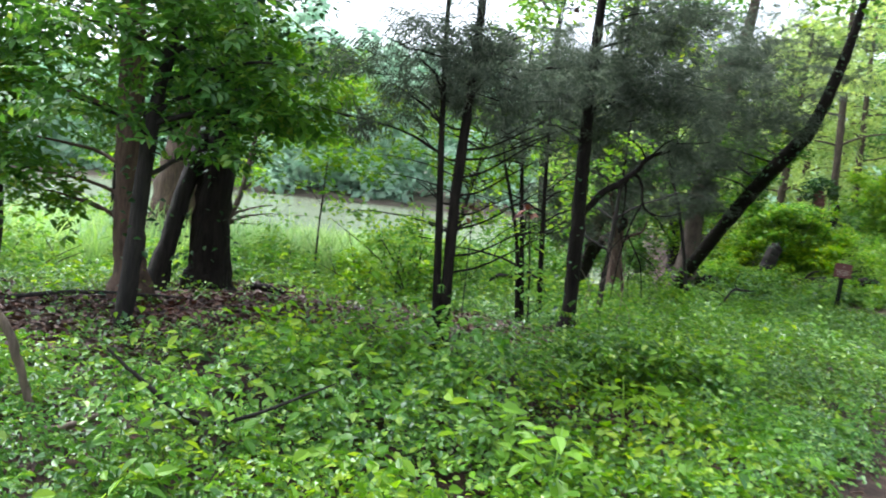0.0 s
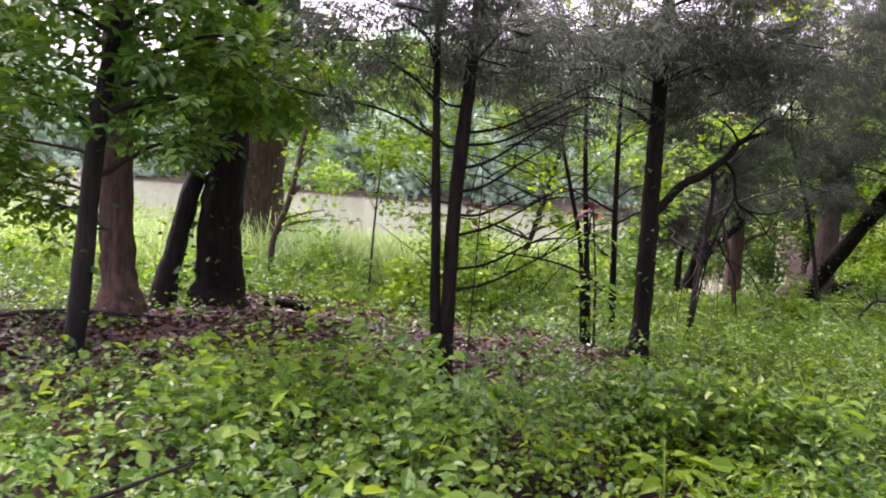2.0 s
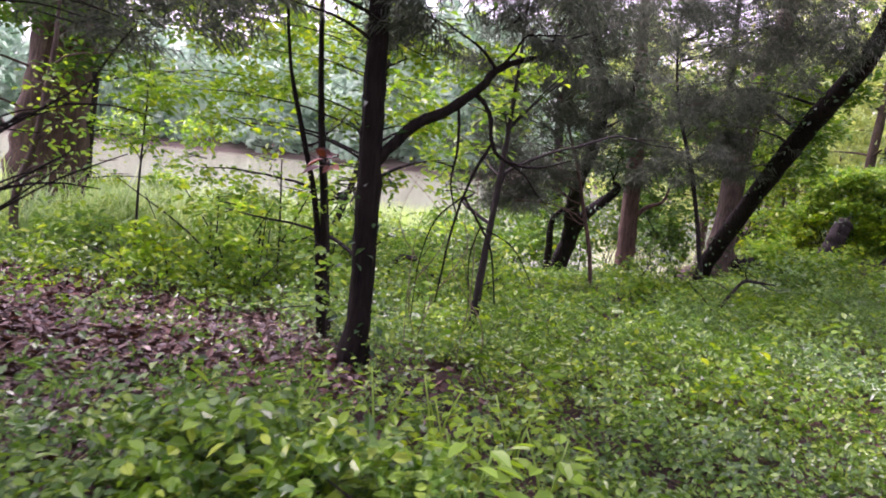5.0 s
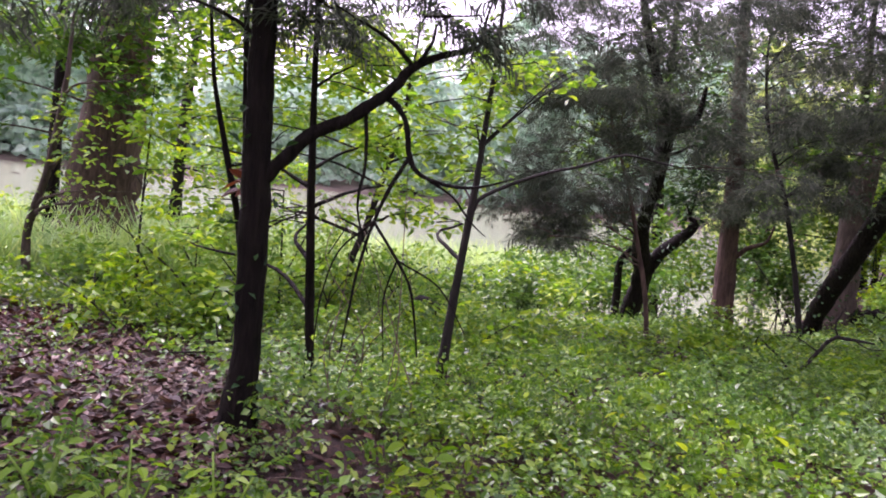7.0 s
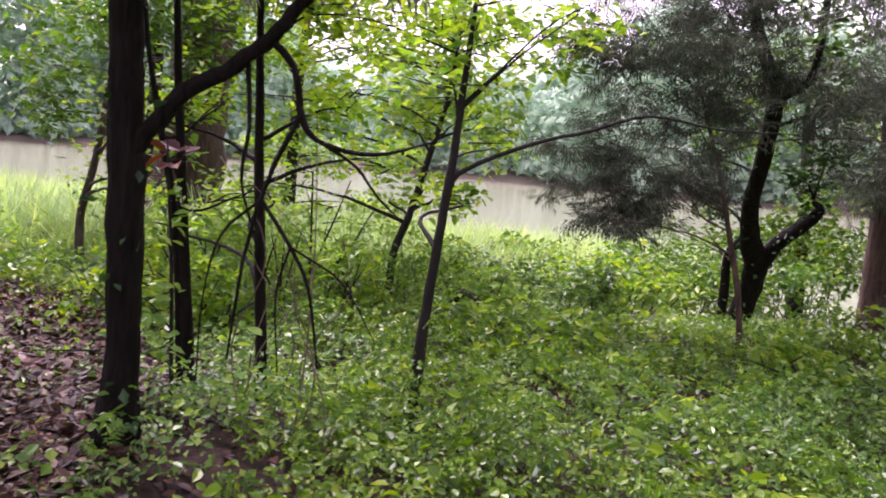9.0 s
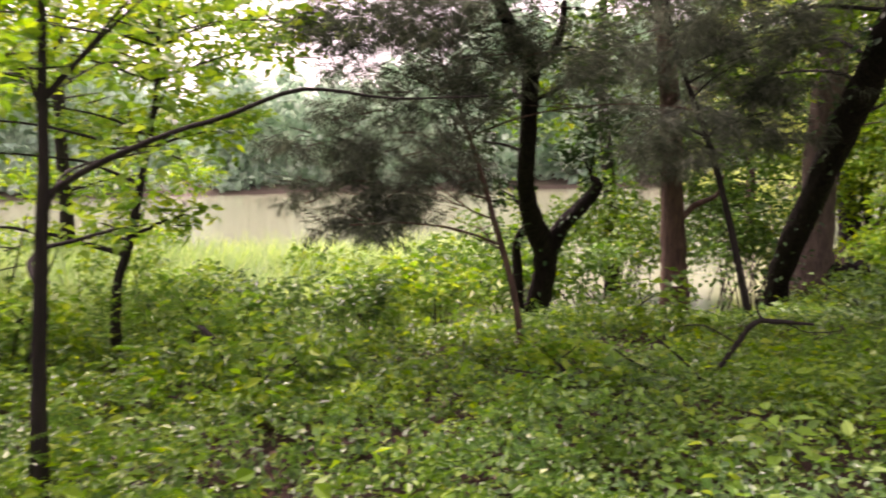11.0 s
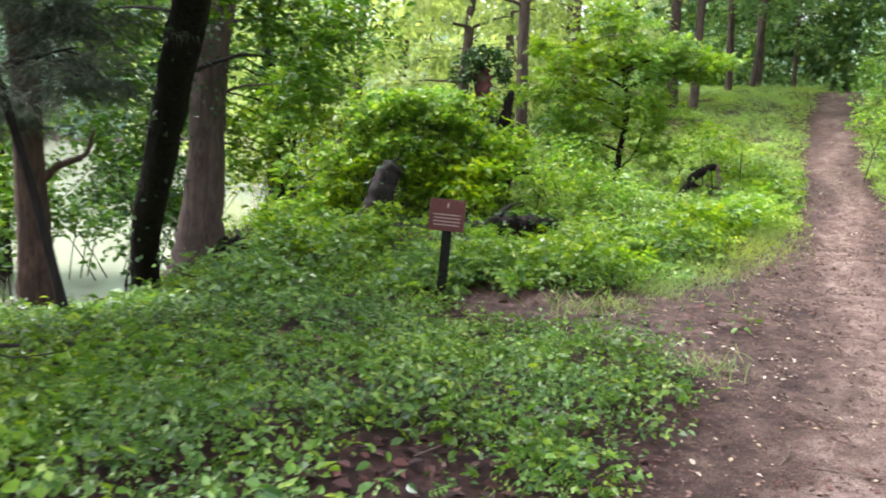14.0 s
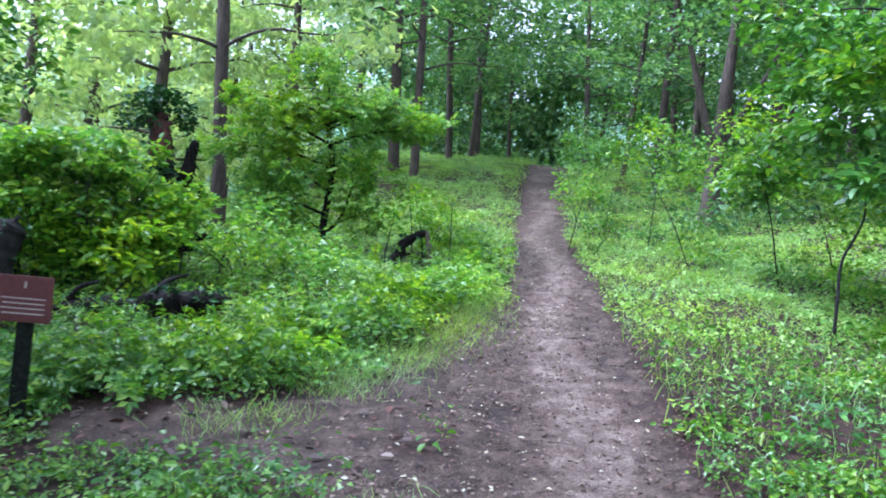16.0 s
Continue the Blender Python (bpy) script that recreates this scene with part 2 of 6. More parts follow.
# ---- lie of the land ----
rng = np.random.default_rng(7)
TRAIL = np.array([(-2.0, -3.0), (1.5, 2.2), (3.6, 5.2), (6.6, 9.4), (8.5, 12.8), (10.5, 15.9), (13.22, 19.12), (16.8, 23.72), (20.8, 29.4), (24.0, 33.6), (27.0, 37.4), (31.0, 42.0)])
SPUR = np.array([(12.2, 19.3), (11.95, 20.3), (11.5, 20.9), (10.85, 21.2)])
APRON = np.array([(12.0, 20.5), (13.1, 21.15), (14.2, 21.8), (15.2, 22.8)])


def off_line(x, y, line):
    """Plan distance from points to a polyline."""
    d = np.full(np.shape(x), 1e9)
    for a, b in zip(line[:-1], line[1:]):
        e = b - a
        k = np.clip(((x - a[0]) * e[0] + (y - a[1]) * e[1]) / (e @ e), 0, 1)
        d = np.minimum(d, np.hypot(x - a[0] - k * e[0], y - a[1] - k * e[1]))
    return d


def spur_off(x, y):
    """Distance from the middle of the bare ground where the spur leaves the trail."""
    return np.minimum(off_line(x, y, SPUR) + 0.3, off_line(x, y, APRON) + 0.1)


def trail_off(x, y):
    """Distance from the trail's middle, in half-widths that shrink uphill."""
    s = (x - 10.15) * 0.616 + (y - 15.72) * 0.788
    return off_line(x, y, TRAIL) / np.interp(s, [-4, 4, 8, 14, 22, 30], [1.05, 1.1, 0.78, 0.66, 0.72, 0.85])


def smooth(a, lo, hi):
    k = np.clip((a - lo) / (hi - lo), 0, 1)
    return k * k * (3 - 2 * k)


def shore(x):
    return np.interp(x, [-300, -40, -12, -2, 4, 7, 9, 14, 40, 300], [-60, 6, 14, 19, 23.3, 26.3, 34, 66, 200, 400])


def height(x, y):
    x, y = np.asarray(x, float), np.asarray(y, float)
    s = (x - 10.15) * 0.616 + (y - 15.72) * 0.788
    v = (x - 10.15) * 0.788 - (y - 15.72) * 0.616
    hill = np.interp(s, [4, 6, 8, 12, 18, 22, 26, 30, 40, 90, 400], [0, 0.12, 0.4, 0.85, 1.45, 2.2, 3.3, 4.1, 4.9, 6.0, 9.0])
    hill = hill * smooth(v, -15, -7)
    bank = 0.9 * smooth(v, 3.0, 9.0) * smooth(s, 0, 9)
    rise = 0.30 * np.exp(-((x - 0.8) / 3.4) ** 2 - ((y - 11.2) / 2.6) ** 2)
    fall = -1.25 * smooth(y - shore(x), -6.0, 2.5) - 0.3 * np.exp(-((x - 7.1) / 1.7) ** 2 - ((y - 23.2) / 1.6) ** 2)
    wave = 0.035 * np.sin(x * 1.7 + 0.6 * y) + 0.03 * np.sin(y * 2.3 - x) + 0.012 * np.sin(7 * x) * np.sin(6.1 * y)
    trod = np.exp(-(off_line(x, y, TRAIL) / 0.8) ** 2)
    return hill + bank + rise + fall + wave * (1 - 0.5 * trod) - 0.05 * trod


def z_at(x, y):
    return float(height(x, y))


# ---- mesh helpers ----
def mesh_from(name, verts, faces, mat, smooth_shade=False):
    """verts (n, 3) and faces (m, k) of equal size k."""
    me = bpy.data.meshes.new(name)
    verts, faces = np.ascontiguousarray(verts, np.float32), np.ascontiguousarray(faces, np.int32)
    me.vertices.add(len(verts))
    me.vertices.foreach_set("co", verts.ravel())
    m, k = faces.shape
    me.loops.add(m * k)
    me.loops.foreach_set("vertex_index", faces.ravel())
    me.polygons.add(m)
    me.polygons.foreach_set("loop_start", np.arange(0, m * k, k, dtype=np.int32))
    me.polygons.foreach_set("use_smooth", np.full(m, smooth_shade))
    me.update(calc_edges=True)
    me.materials.append(mat)
    return me


def part(name, me, parent=None, label=""):
    ob = new(name, me)
    if parent is not None:
        ob.parent = parent
        ob.matrix_parent_inverse = parent.matrix_world.inverted()
    if label:
        tagged(ob, label)
    return ob


def thing(name, x, y, z, label, category, group="", kind=""):
    ob = new(name)
    ob.empty_display_size = 0.2
    ob.matrix_world = Matrix.Translation((x, y, z))
    bpy.context.view_layer.update()
    return tagged(ob, label, category, group, kind)


def shaped(side, along, lift, faces):
    return np.stack([side, along, lift], 1).astype(float), np.array(faces)


BROAD = shaped([0, -.27, -.25, 0, .25, .27], [0, .28, .62, 1, .62, .28], [0, .08, .05, -.12, .05, .08], [(0, 5, 4, 3), (0, 3, 2, 1)])
KITE = shaped([0, -.3, 0, .3], [0, .5, 1, .5], [0, .1, -.1, .1], [(0, 3, 2), (0, 2, 1)])
BLADE = shaped([-.016, .016, .014, -.014, .004, -.004], [0, 0, .5, .5, .86, .86], [0, 0, .1, .1, .5, .5], [(0, 1, 2, 3), (3, 2, 4, 5)])


def pinnate(pairs, width, length):
    """A compound leaf: pairs of leaflets along a stalk and one at its end."""
    s, a, u, f = [], [], [], []
    rows = [(sgn, 0.25 + 0.6 * i / max(1, pairs - 1)) for i in range(pairs) for sgn in (-1, 1)] + [(0, 0.88)]
    for sgn, at in rows:
        k = len(s)
        dx, dy = (0.92 * sgn, 0.38) if sgn else (0.0, 1.0)
        px, py = -dy, dx
        for along, wide, lift in ((0, 0, 0), (0.5, width, 0.02), (1.0, 0, -0.1), (0.5, -width, 0.02)):
            s.append(dx * along * length + px * wide)
            a.append(at + dy * along * length + py * wide)
            u.append(lift)
        f.append((k, k + 1, k + 2, k + 3))
    return shaped(s, a, u, f)


def spray(n):
    """A cedar spray: a drooping twig with thin pointed shoots on both sides."""
    s, a, u, f = [], [], [], []
    for i in range(n):
        at = 0.05 + 0.85 * i / n
        k = len(s)
        sg = -1 if i % 2 else 1
        ln = 0.42 * (1 - 0.6 * at) + 0.1
        s += [0, sg * ln * 0.8, sg * 0.02]
        a += [at, at + ln * 0.7, at + 0.07]
        u += [0, -0.08 - 0.05 * (i % 3), 0.02]
        f.append((k, k + 1, k + 2))
    k = len(s)
    s += [-.012, .012, 0]
    a += [0, 0, 1.05]
    u += [0, 0, -.15]
    f.append((k, k + 1, k + 2))
    return shaped(s, a, u, f)


PINNATE, SPRAY, LOBED = pinnate(3, 0.13, 0.46), spray(9), pinnate(1, 0.22, 0.52)


def unit(v):
    return v / np.maximum(np.linalg.norm(v, axis=1, keepdims=True), 1e-9)


def leaf_arrays(P, size, shape, tilt=0.55, droop=0.25, outward=None, face=None):
    """Vertices and faces of one leaf at each point of P."""
    n = len(P)
    N = unit(np.stack([rng.normal(0, tilt, n), rng.normal(0, tilt, n), np.ones(n)], 1))
    if face is not None:
        N = unit(N * 0.6 + face)
    ang = rng.uniform(0, 2 * np.pi, n)
    A = np.stack([np.cos(ang), np.sin(ang), -droop + rng.normal(0, 0.25, n)], 1)
    if outward is not None:
        A = A + 1.2 * outward
    A = unit(A - N * (A * N).sum(1, keepdims=True))
    B = np.cross(A, N)
    V, F = shape
    sz = (np.asarray(size) * np.ones(n))[:, None, None]
    verts = P[:, None, :] + sz * (V[None, :, 0:1] * B[:, None] + V[None, :, 1:2] * A[:, None] + V[None, :, 2:3] * N[:, None])
    faces = F[None] + (np.arange(n) * len(V))[:, None, None]
    return verts.reshape(-1, 3), faces.reshape(-1, F.shape[1])


def blade_arrays(P, size, lean=0.35, wide=1.0):
    """Upright blades at each point of P."""
    n = len(P)
    ang = rng.uniform(0, 2 * np.pi, n)
    N = np.stack([np.cos(ang), np.sin(ang), np.zeros(n)], 1)
    A = unit(np.stack([rng.normal(0, lean, n), rng.normal(0, lean, n), np.ones(n)], 1))
    B = unit(np.cross(A, N))
    N = np.cross(B, A)
    V, F = BLADE
    sz = (np.asarray(size) * np.ones(n))[:, None, None]
    verts = P[:, None, :] + sz * (V[None, :, 0:1] * wide * B[:, None] + V[None, :, 1:2] * A[:, None] + V[None, :, 2:3] * N[:, None])
    faces = F[None] + (np.arange(n) * len(V))[:, None, None]
    return verts.reshape(-1, 3), faces.reshape(-1, 4)


def cloud(c, rx, rz, n):
    """Points in an uneven ellipsoid, thicker towards its skin, with gaps."""
    k = int(n * 1.6)
    d = unit(rng.normal(0, 1, (k, 3)))
    r = rng.uniform(0.15, 1, k) ** 0.55
    bumpy = 1 + 0.28 * np.sin(3.1 * d[:, 0] * 2 + c[0] * 5) * np.cos(4.3 * d[:, 1] + c[1] * 3) + 0.2 * np.sin(7 * d[:, 2] + c[2])
    Q = d * (r * bumpy)[:, None]
    keep = np.sin(Q[:, 0] * 5.3 + c[0] * 9) + np.sin(Q[:, 1] * 4.7 + c[1] * 7) + np.sin(Q[:, 2] * 5.9 + c[2] * 8) > -1.15
    Q = Q[keep][:n]
    return Q * np.array([rx, rx, rz]) + np.array(c), unit(d[keep][:n] + 1e-6)


def boughs(c, rx, rz, n):
    """Points along drooping boughs that spread from a cluster's middle, with air between them."""
    k = max(4, n // 22)
    a, up, ln = rng.uniform(0, 2 * np.pi, k), rng.uniform(-1, 1, k), rng.uniform(0.55, 1.25, k)
    b = rng.integers(0, k, n)
    t = rng.uniform(0.1, 1, n) ** 0.7
    r = t * ln[b]
    d = np.stack([np.cos(a[b]), np.sin(a[b]), np.zeros(n)], 1)
    P = np.array(c) + d * (r * rx)[:, None] + rng.normal(0, 0.06, (n, 3)) * np.array([1, 1, 0.6])
    P[:, 2] += up[b] * rz * 0.95 + (0.35 * t - 0.5 * t * t) * rx
    return P, d


def rail(points, steps=5):
    """A smooth curve through points of (x, y, z, radius)."""
    p = np.array(points, float)
    p = np.vstack([2 * p[0] - p[1], p, 2 * p[-1] - p[-2]])
    o = []
    for i in range(1, len(p) - 2):
        for k in np.linspace(0, 1, steps, endpoint=False):
            a, b, c, d = p[i - 1], p[i], p[i + 1], p[i + 2]
            o.append(0.5 * (2 * b + (c - a) * k + (2 * a - 5 * b + 4 * c - d) * k * k + (3 * b - a - 3 * c + d) * k ** 3))
    o.append(p[-2])
    o = np.array(o)
    o[:, 3] = np.maximum(o[:, 3], 0.002)
    return o


def tube_arrays(points, sides=8, steps=5, rough=0.12, wobble=0.0, close=True):
    c = rail(points, steps)
    n = len(c)
    t = np.gradient(c[:, :3], axis=0)
    t = unit(t)
    ref = np.array([0.31, 0.95, 0.05]) if abs(t[:, 2]).mean() > 0.5 else np.array([0.05, 0.1, 1.0])
    u = unit(np.cross(t, ref))
    w = np.cross(t, u)
    a = np.linspace(0, 2 * np.pi, sides, endpoint=False)
    ring = u[:, None] * np.cos(a)[None, :, None] + w[:, None] * np.sin(a)[None, :, None]
    ridges = 1 + rough * (np.sin(3 * a + rng.uniform(0, 6))[None] * 0.6 + rng.normal(0, 0.5, (n, sides)))
    mid = c[:, :3] + wobble * rng.normal(0, 1, (n, 3)) * c[:, 3:4]
    V = mid[:, None] + ring * (c[:, 3][:, None] * ridges)[..., None]
    i, j = np.meshgrid(np.arange(n - 1), np.arange(sides), indexing="ij")
    F = np.stack([i * sides + j, i * sides + (j + 1) % sides, (i + 1) * sides + (j + 1) % sides, (i + 1) * sides + j], -1).reshape(-1, 4)
    V = V.reshape(-1, 3)
    if close:
        V = np.vstack([V, mid[-1] + t[-1] * c[-1, 3] * 0.5])
        k = len(V) - 1
        cap = [((n - 1) * sides + q, (n - 1) * sides + (q + 1) % sides, (n - 1) * sides + (q + 2) % sides, k) for q in range(0, sides, 2)]
        F = np.vstack([F, cap])
    return V, F


def join(arrays):
    vs, fs, k = [], [], 0
    for v, f in arrays:
        vs.append(v)
        fs.append(f + k)
        k += len(v)
    return np.vstack(vs), np.vstack(fs)


def tube(name, points, mat, parent=None, sides=8, steps=5, rough=0.12, wobble=0.0, label=""):
    return part(name, mesh_from(name, *tube_arrays(points, sides, steps, rough, wobble), mat, True), parent, label)


def nearest_on(stems, c, below=0.25):
    """The point of the stems from which a branch to c would spring."""
    best = None
    for st in stems:
        r = rail(st, 6)
        d = np.hypot(r[:, 0] - c[0], r[:, 1] - c[1]) + 1.4 * np.abs(r[:, 2] - (c[2] - below))
        i = int(d.argmin())
        if best is None or d[i] < best[0]:
            best = (d[i], r[i])
    return best[1]


def branch_to(stems, c, thick):
    """A bough from the nearest stem to the middle of a leaf cluster."""
    s = nearest_on(stems, c)
    d = np.array(c[:3]) - s[:3]
    ln = np.linalg.norm(d)
    r = min(thick, s[3] * 0.6)
    side = np.array([-d[1], d[0], 0]) * rng.normal(0, 0.08)
    return [(*s[:3], r), (*(s[:3] + d * 0.35 + side + [0, 0, 0.06 * ln]), r * 0.7), (*(s[:3] + d * 0.7 - side + [0, 0, 0.05 * ln]), r * 0.45), (*(s[:3] + d), r * 0.2)]


def twigs(stems, clusters, count, length):
    """Thin side shoots inside the crown."""
    o = []
    for c in clusters:
        for _ in range(count):
            d = unit(rng.normal(0, 1, (1, 3)))[0] * length * rng.uniform(0.5, 1)
            d[2] = abs(d[2]) * 0.3
            p = np.array(c[:3]) + rng.normal(0, 0.4, 3) * [c[3], c[3], c[4]]
            o.append(tube_arrays([(*p, 0.006), (*(p + d * 0.5), 0.005), (*(p + d), 0.002)], 4, 2, 0))
    return o


def upper_crown(stems, n=5, spread=1.1, count=160):
    """Clusters that carry a tree on above the height that is passed."""
    top = np.array(stems[0][-1][:3])
    o = []
    for i in range(n):
        a = i * 2.4 + top[0]
        r = spread * rng.uniform(0.35, 1)
        o.append((top[0] + r * np.cos(a), top[1] + r * np.sin(a), top[2] + rng.uniform(-0.5, 1.2), spread * 0.55, spread * 0.35, count * 0.6))
    return o


def rooted(stem, grow=0.0):
    """The stem carried down into the soil with a flared foot, and grow metres on at its top."""
    x, y, z, r = stem[0]
    g = z_at(x, y)
    st = list(stem)
    if z > g + 0.05:
        st = [(x, y, g - 0.12, r * 1.35), (x, y, g + 0.08, r * 1.12)] + [p for p in st if p[2] > g + 0.2]
    else:
        st = [(x, y, g - 0.12, r * 1.2)] + [p for p in st if p[2] > g + 0.1]
    if grow:
        a, b = np.array(st[-2]), np.array(st[-1])
        d = unit((b - a)[None, :3])[0] * 0.5 + np.array([0, 0, 0.5])
        e = b[:3] + d * grow * 0.5
        f = e + (d * 0.4 + np.array([0.05, -0.03, 0.6])) * grow * 0.5
        st = st + [(*e, b[3] * 0.75), (*f, b[3] * 0.4)]
    return st


def tree(name, label, stems, clusters, leaf, bark, size=0.1, shape=BROAD, grow=2.5, top=(5, 1.1, 160), sides=10, limbs=(), more=1.0, category="tree", tilt=0.55, droop=0.3, ivy=0, branches=True, shoots=4, group="", ivy_from=-9.0):
    stems = [rooted(stems[0], grow)] + [list(s) for s in stems[1:]]
    x, y, z, _ = stems[0][0]
    root = thing(name, x, y, z_at(x, y), label, category, group)
    tube("trunk", stems[0], bark, root, sides, 5, 0.09, 0.03)
    for s in stems[1:]:
        tube("stem", s, bark, root, sides, 5, 0.09, 0.03)
    for s in limbs:
        tube("limb", s, bark, root, 6, 4, 0.12, 0.1)
    allc = list(clusters) + (upper_crown(stems, *top) if top else [])
    every = stems + [list(s) for s in limbs]
    if branches:
        for c in allc:
            tube("branch", branch_to(every, c, 0.014 if leaf is CEDAR else 0.026), bark, root, 6, 4, 0.1, 0.25)
    if shoots:
        tw = twigs(every, allc, shoots, 0.35)
        tagged(part("twig_mass", mesh_from("twig_mass", *join(tw), bark, True), root), kind="stuff")
    if allc:
        arrays = []
        for c in allc:
            P, out = (boughs if leaf is CEDAR else cloud)(c[:3], c[3], c[4], max(6, int(c[5] * more)))
            arrays.append(leaf_arrays(P, size * rng.uniform(0.65, 1.3, len(P)), shape, tilt, droop, out * 0.6))
        part("crown", mesh_from("crown", *join(arrays), leaf), root)
    if ivy:
        arrays = []
        for s in stems:
            r = rail(s, 8)
            r = r[r[:, 2] > ivy_from]
            k = rng.integers(0, len(r), ivy)
            d = unit(np.stack([rng.normal(0, 1, ivy), rng.normal(0, 1, ivy), np.zeros(ivy)], 1))
            P = r[k, :3] + d * (r[k, 3:4] * rng.uniform(1.0, 1.5, (ivy, 1))) + rng.normal(0, 0.04, (ivy, 3))
            arrays.append(leaf_arrays(P, rng.uniform(0.05, 0.1, ivy), KITE, 0.9, 0.6, d))
        part("ivy", mesh_from("ivy", *join(arrays), IVY), root, "dark climbing ivy leaves")
    return root


def scatter(n, x0, x1, y0, y1, keep):
    x, y = rng.uniform(x0, x1, n), rng.uniform(y0, y1, n)
    k = rng.uniform(0, 1, n) < keep(x, y)
    return x[k], y[k]


# ---- ground, water ----
def spaced(lo, hi, near_lo, near_hi, step, far):
    a = list(np.arange(near_lo, near_hi + 1e-6, step))
    s, p = step, near_hi
    while p < hi:
        s *= far
        p += s
        a.append(p)
    s, p = step, near_lo
    while p > lo:
        s *= far
        p -= s
        a.insert(0, p)
    return np.array(a)


gx, gy = spaced(-600, 700, -5, 20, 0.14, 1.16), spaced(-600, 800, 3, 34, 0.14, 1.16)
GX, GY = np.meshgrid(gx, gy, indexing="ij")
GZ = height(GX, GY) + np.where((abs(GX - 7) < 13) & (abs(GY - 18) < 17), rng.normal(0, 0.008, GX.shape), 0)
ny = len(gy)
gi, gj = np.meshgrid(np.arange(len(gx) - 1), np.arange(ny - 1), indexing="ij")
GF = np.stack([gi * ny + gj, (gi + 1) * ny + gj, (gi + 1) * ny + gj + 1, gi * ny + gj + 1], -1).reshape(-1, 4)
ground_mesh = mesh_from("ground", np.stack([GX, GY, GZ], -1).reshape(-1, 3), GF, SOIL, True)
trod = np.maximum(1 - smooth(trail_off(GX, GY), 0.5, 1.15), 0.9 * (1 - smooth(spur_off(GX, GY), 0.45, 1.0)))
ground_mesh.attributes.new("trodden", "FLOAT", "POINT").data.foreach_set("value", trod.astype(np.float32).ravel())
worn = 1 - smooth(trail_off(GX + 0.25 * np.sin(0.9 * GY), GY), 0.1, 0.6)
ground_mesh.attributes.new("worn", "FLOAT", "POINT").data.foreach_set("value", worn.astype(np.float32).ravel())
tagged(new("ground", ground_mesh), "leaf-littered woodland soil with a trodden dirt trail", "ground", kind="structure")

wx = np.array([-600, -200, -60, -20, 10, 60, 200, 600.0])
WX, WY = np.meshgrid(wx, np.array([-60, 5, 20, 40, 80, 160, 400.0]), indexing="ij")
wi, wj = np.meshgrid(np.arange(7), np.arange(6), indexing="ij")
WF = np.stack([wi * 7 + wj, (wi + 1) * 7 + wj, (wi + 1) * 7 + wj + 1, wi * 7 + wj + 1], -1).reshape(-1, 4)
WMESH = mesh_from("water", np.stack([WX, WY, np.full_like(WX, -0.95)], -1).reshape(-1, 3), WF, WATER)
tagged(new("water", WMESH), "calm murky olive-brown pond water", "water", kind="structure")

# ---- trees by the water, as they are passed ----
tree("ivy_tree", "slender dark tree hung with compound green leaves", [[(-0.07, 10.29, 0.35, 0.064), (-0.03, 10.30, 0.83, 0.073), (0.0, 10.31, 1.48, 0.064), (0.06, 10.32, 2.11, 0.055), (0.15, 10.34, 2.70, 0.046)]],
     [(0.12, 10.33, 2.60, 0.45, 0.32, 260), (-0.05, 10.29, 2.10, 0.29, 0.24, 160), (0.62, 10.45, 2.09, 0.37, 0.18, 200), (1.02, 10.55, 2.10, 0.33, 0.14, 160), (0.56, 10.44, 1.78, 0.33, 0.14, 140), (-0.57, 10.16, 2.06, 0.37, 0.24, 200), (-1.83, 11.23, 2.60, 0.45, 0.40, 260), (-0.55, 10.17, 2.67, 0.32, 0.24, 160), (1.09, 10.54, 2.10, 0.29, 0.12, 150), (0.57, 10.42, 2.28, 0.28, 0.21, 200), (0.7, 10.4, 2.75, 0.4, 0.2, 220), (0.1, 10.3, 3.1, 0.6, 0.25, 300), (1.1, 10.6, 2.5, 0.3, 0.15, 140)],
     LEAF, BARK_DARK, 0.22, PINNATE, more=0.28, ivy=160, top=(6, 1.3, 220))
tree("broadleaf_tree", "brown-barked tree with a spreading green crown", [[(-0.65, 11.55, 0.32, 0.199), (-0.68, 11.55, 0.55, 0.159), (-0.72, 11.54, 0.97, 0.144), (-0.77, 11.53, 1.85, 0.133), (-0.82, 11.52, 2.92, 0.113)]],
     [(-1.86, 11.22, 1.74, 0.31, 0.46, 220), (-1.60, 11.28, 1.41, 0.26, 0.20, 120), (-0.70, 11.50, 3.42, 1.00, 0.30, 320), (-2.03, 11.22, 2.26, 0.41, 0.57, 300), (-1.72, 11.42, 2.39, 0.49, 0.65, 260), (-1.64, 11.42, 1.25, 0.38, 0.44, 160), (-1.24, 11.37, 1.18, 0.20, 0.36, 110), (-1.6, 11.4, 3.1, 0.7, 0.4, 300), (-0.2, 11.4, 2.9, 0.6, 0.3, 260), (-2.4, 11.6, 3.3, 0.7, 0.5, 300)],
     LEAF, BARK_BROWN, 0.10, top=(6, 1.5, 260), more=1.5)
tree("leaning_ivy_tree", "leaning ivy-clad tree with black wet bark", [[(-0.76, 12.23, 0.18, 0.143), (-0.68, 12.24, 0.53, 0.114), (-0.60, 12.26, 0.88, 0.097), (-0.48, 12.29, 1.45, 0.090), (-0.30, 12.34, 2.14, 0.084)]],
     [(-0.49, 12.29, 2.79, 0.33, 0.33, 260), (-0.68, 12.24, 3.27, 0.44, 0.22, 260)], IVY, BARK_DARK, 0.085, ivy=80, top=(4, 1.0, 200))
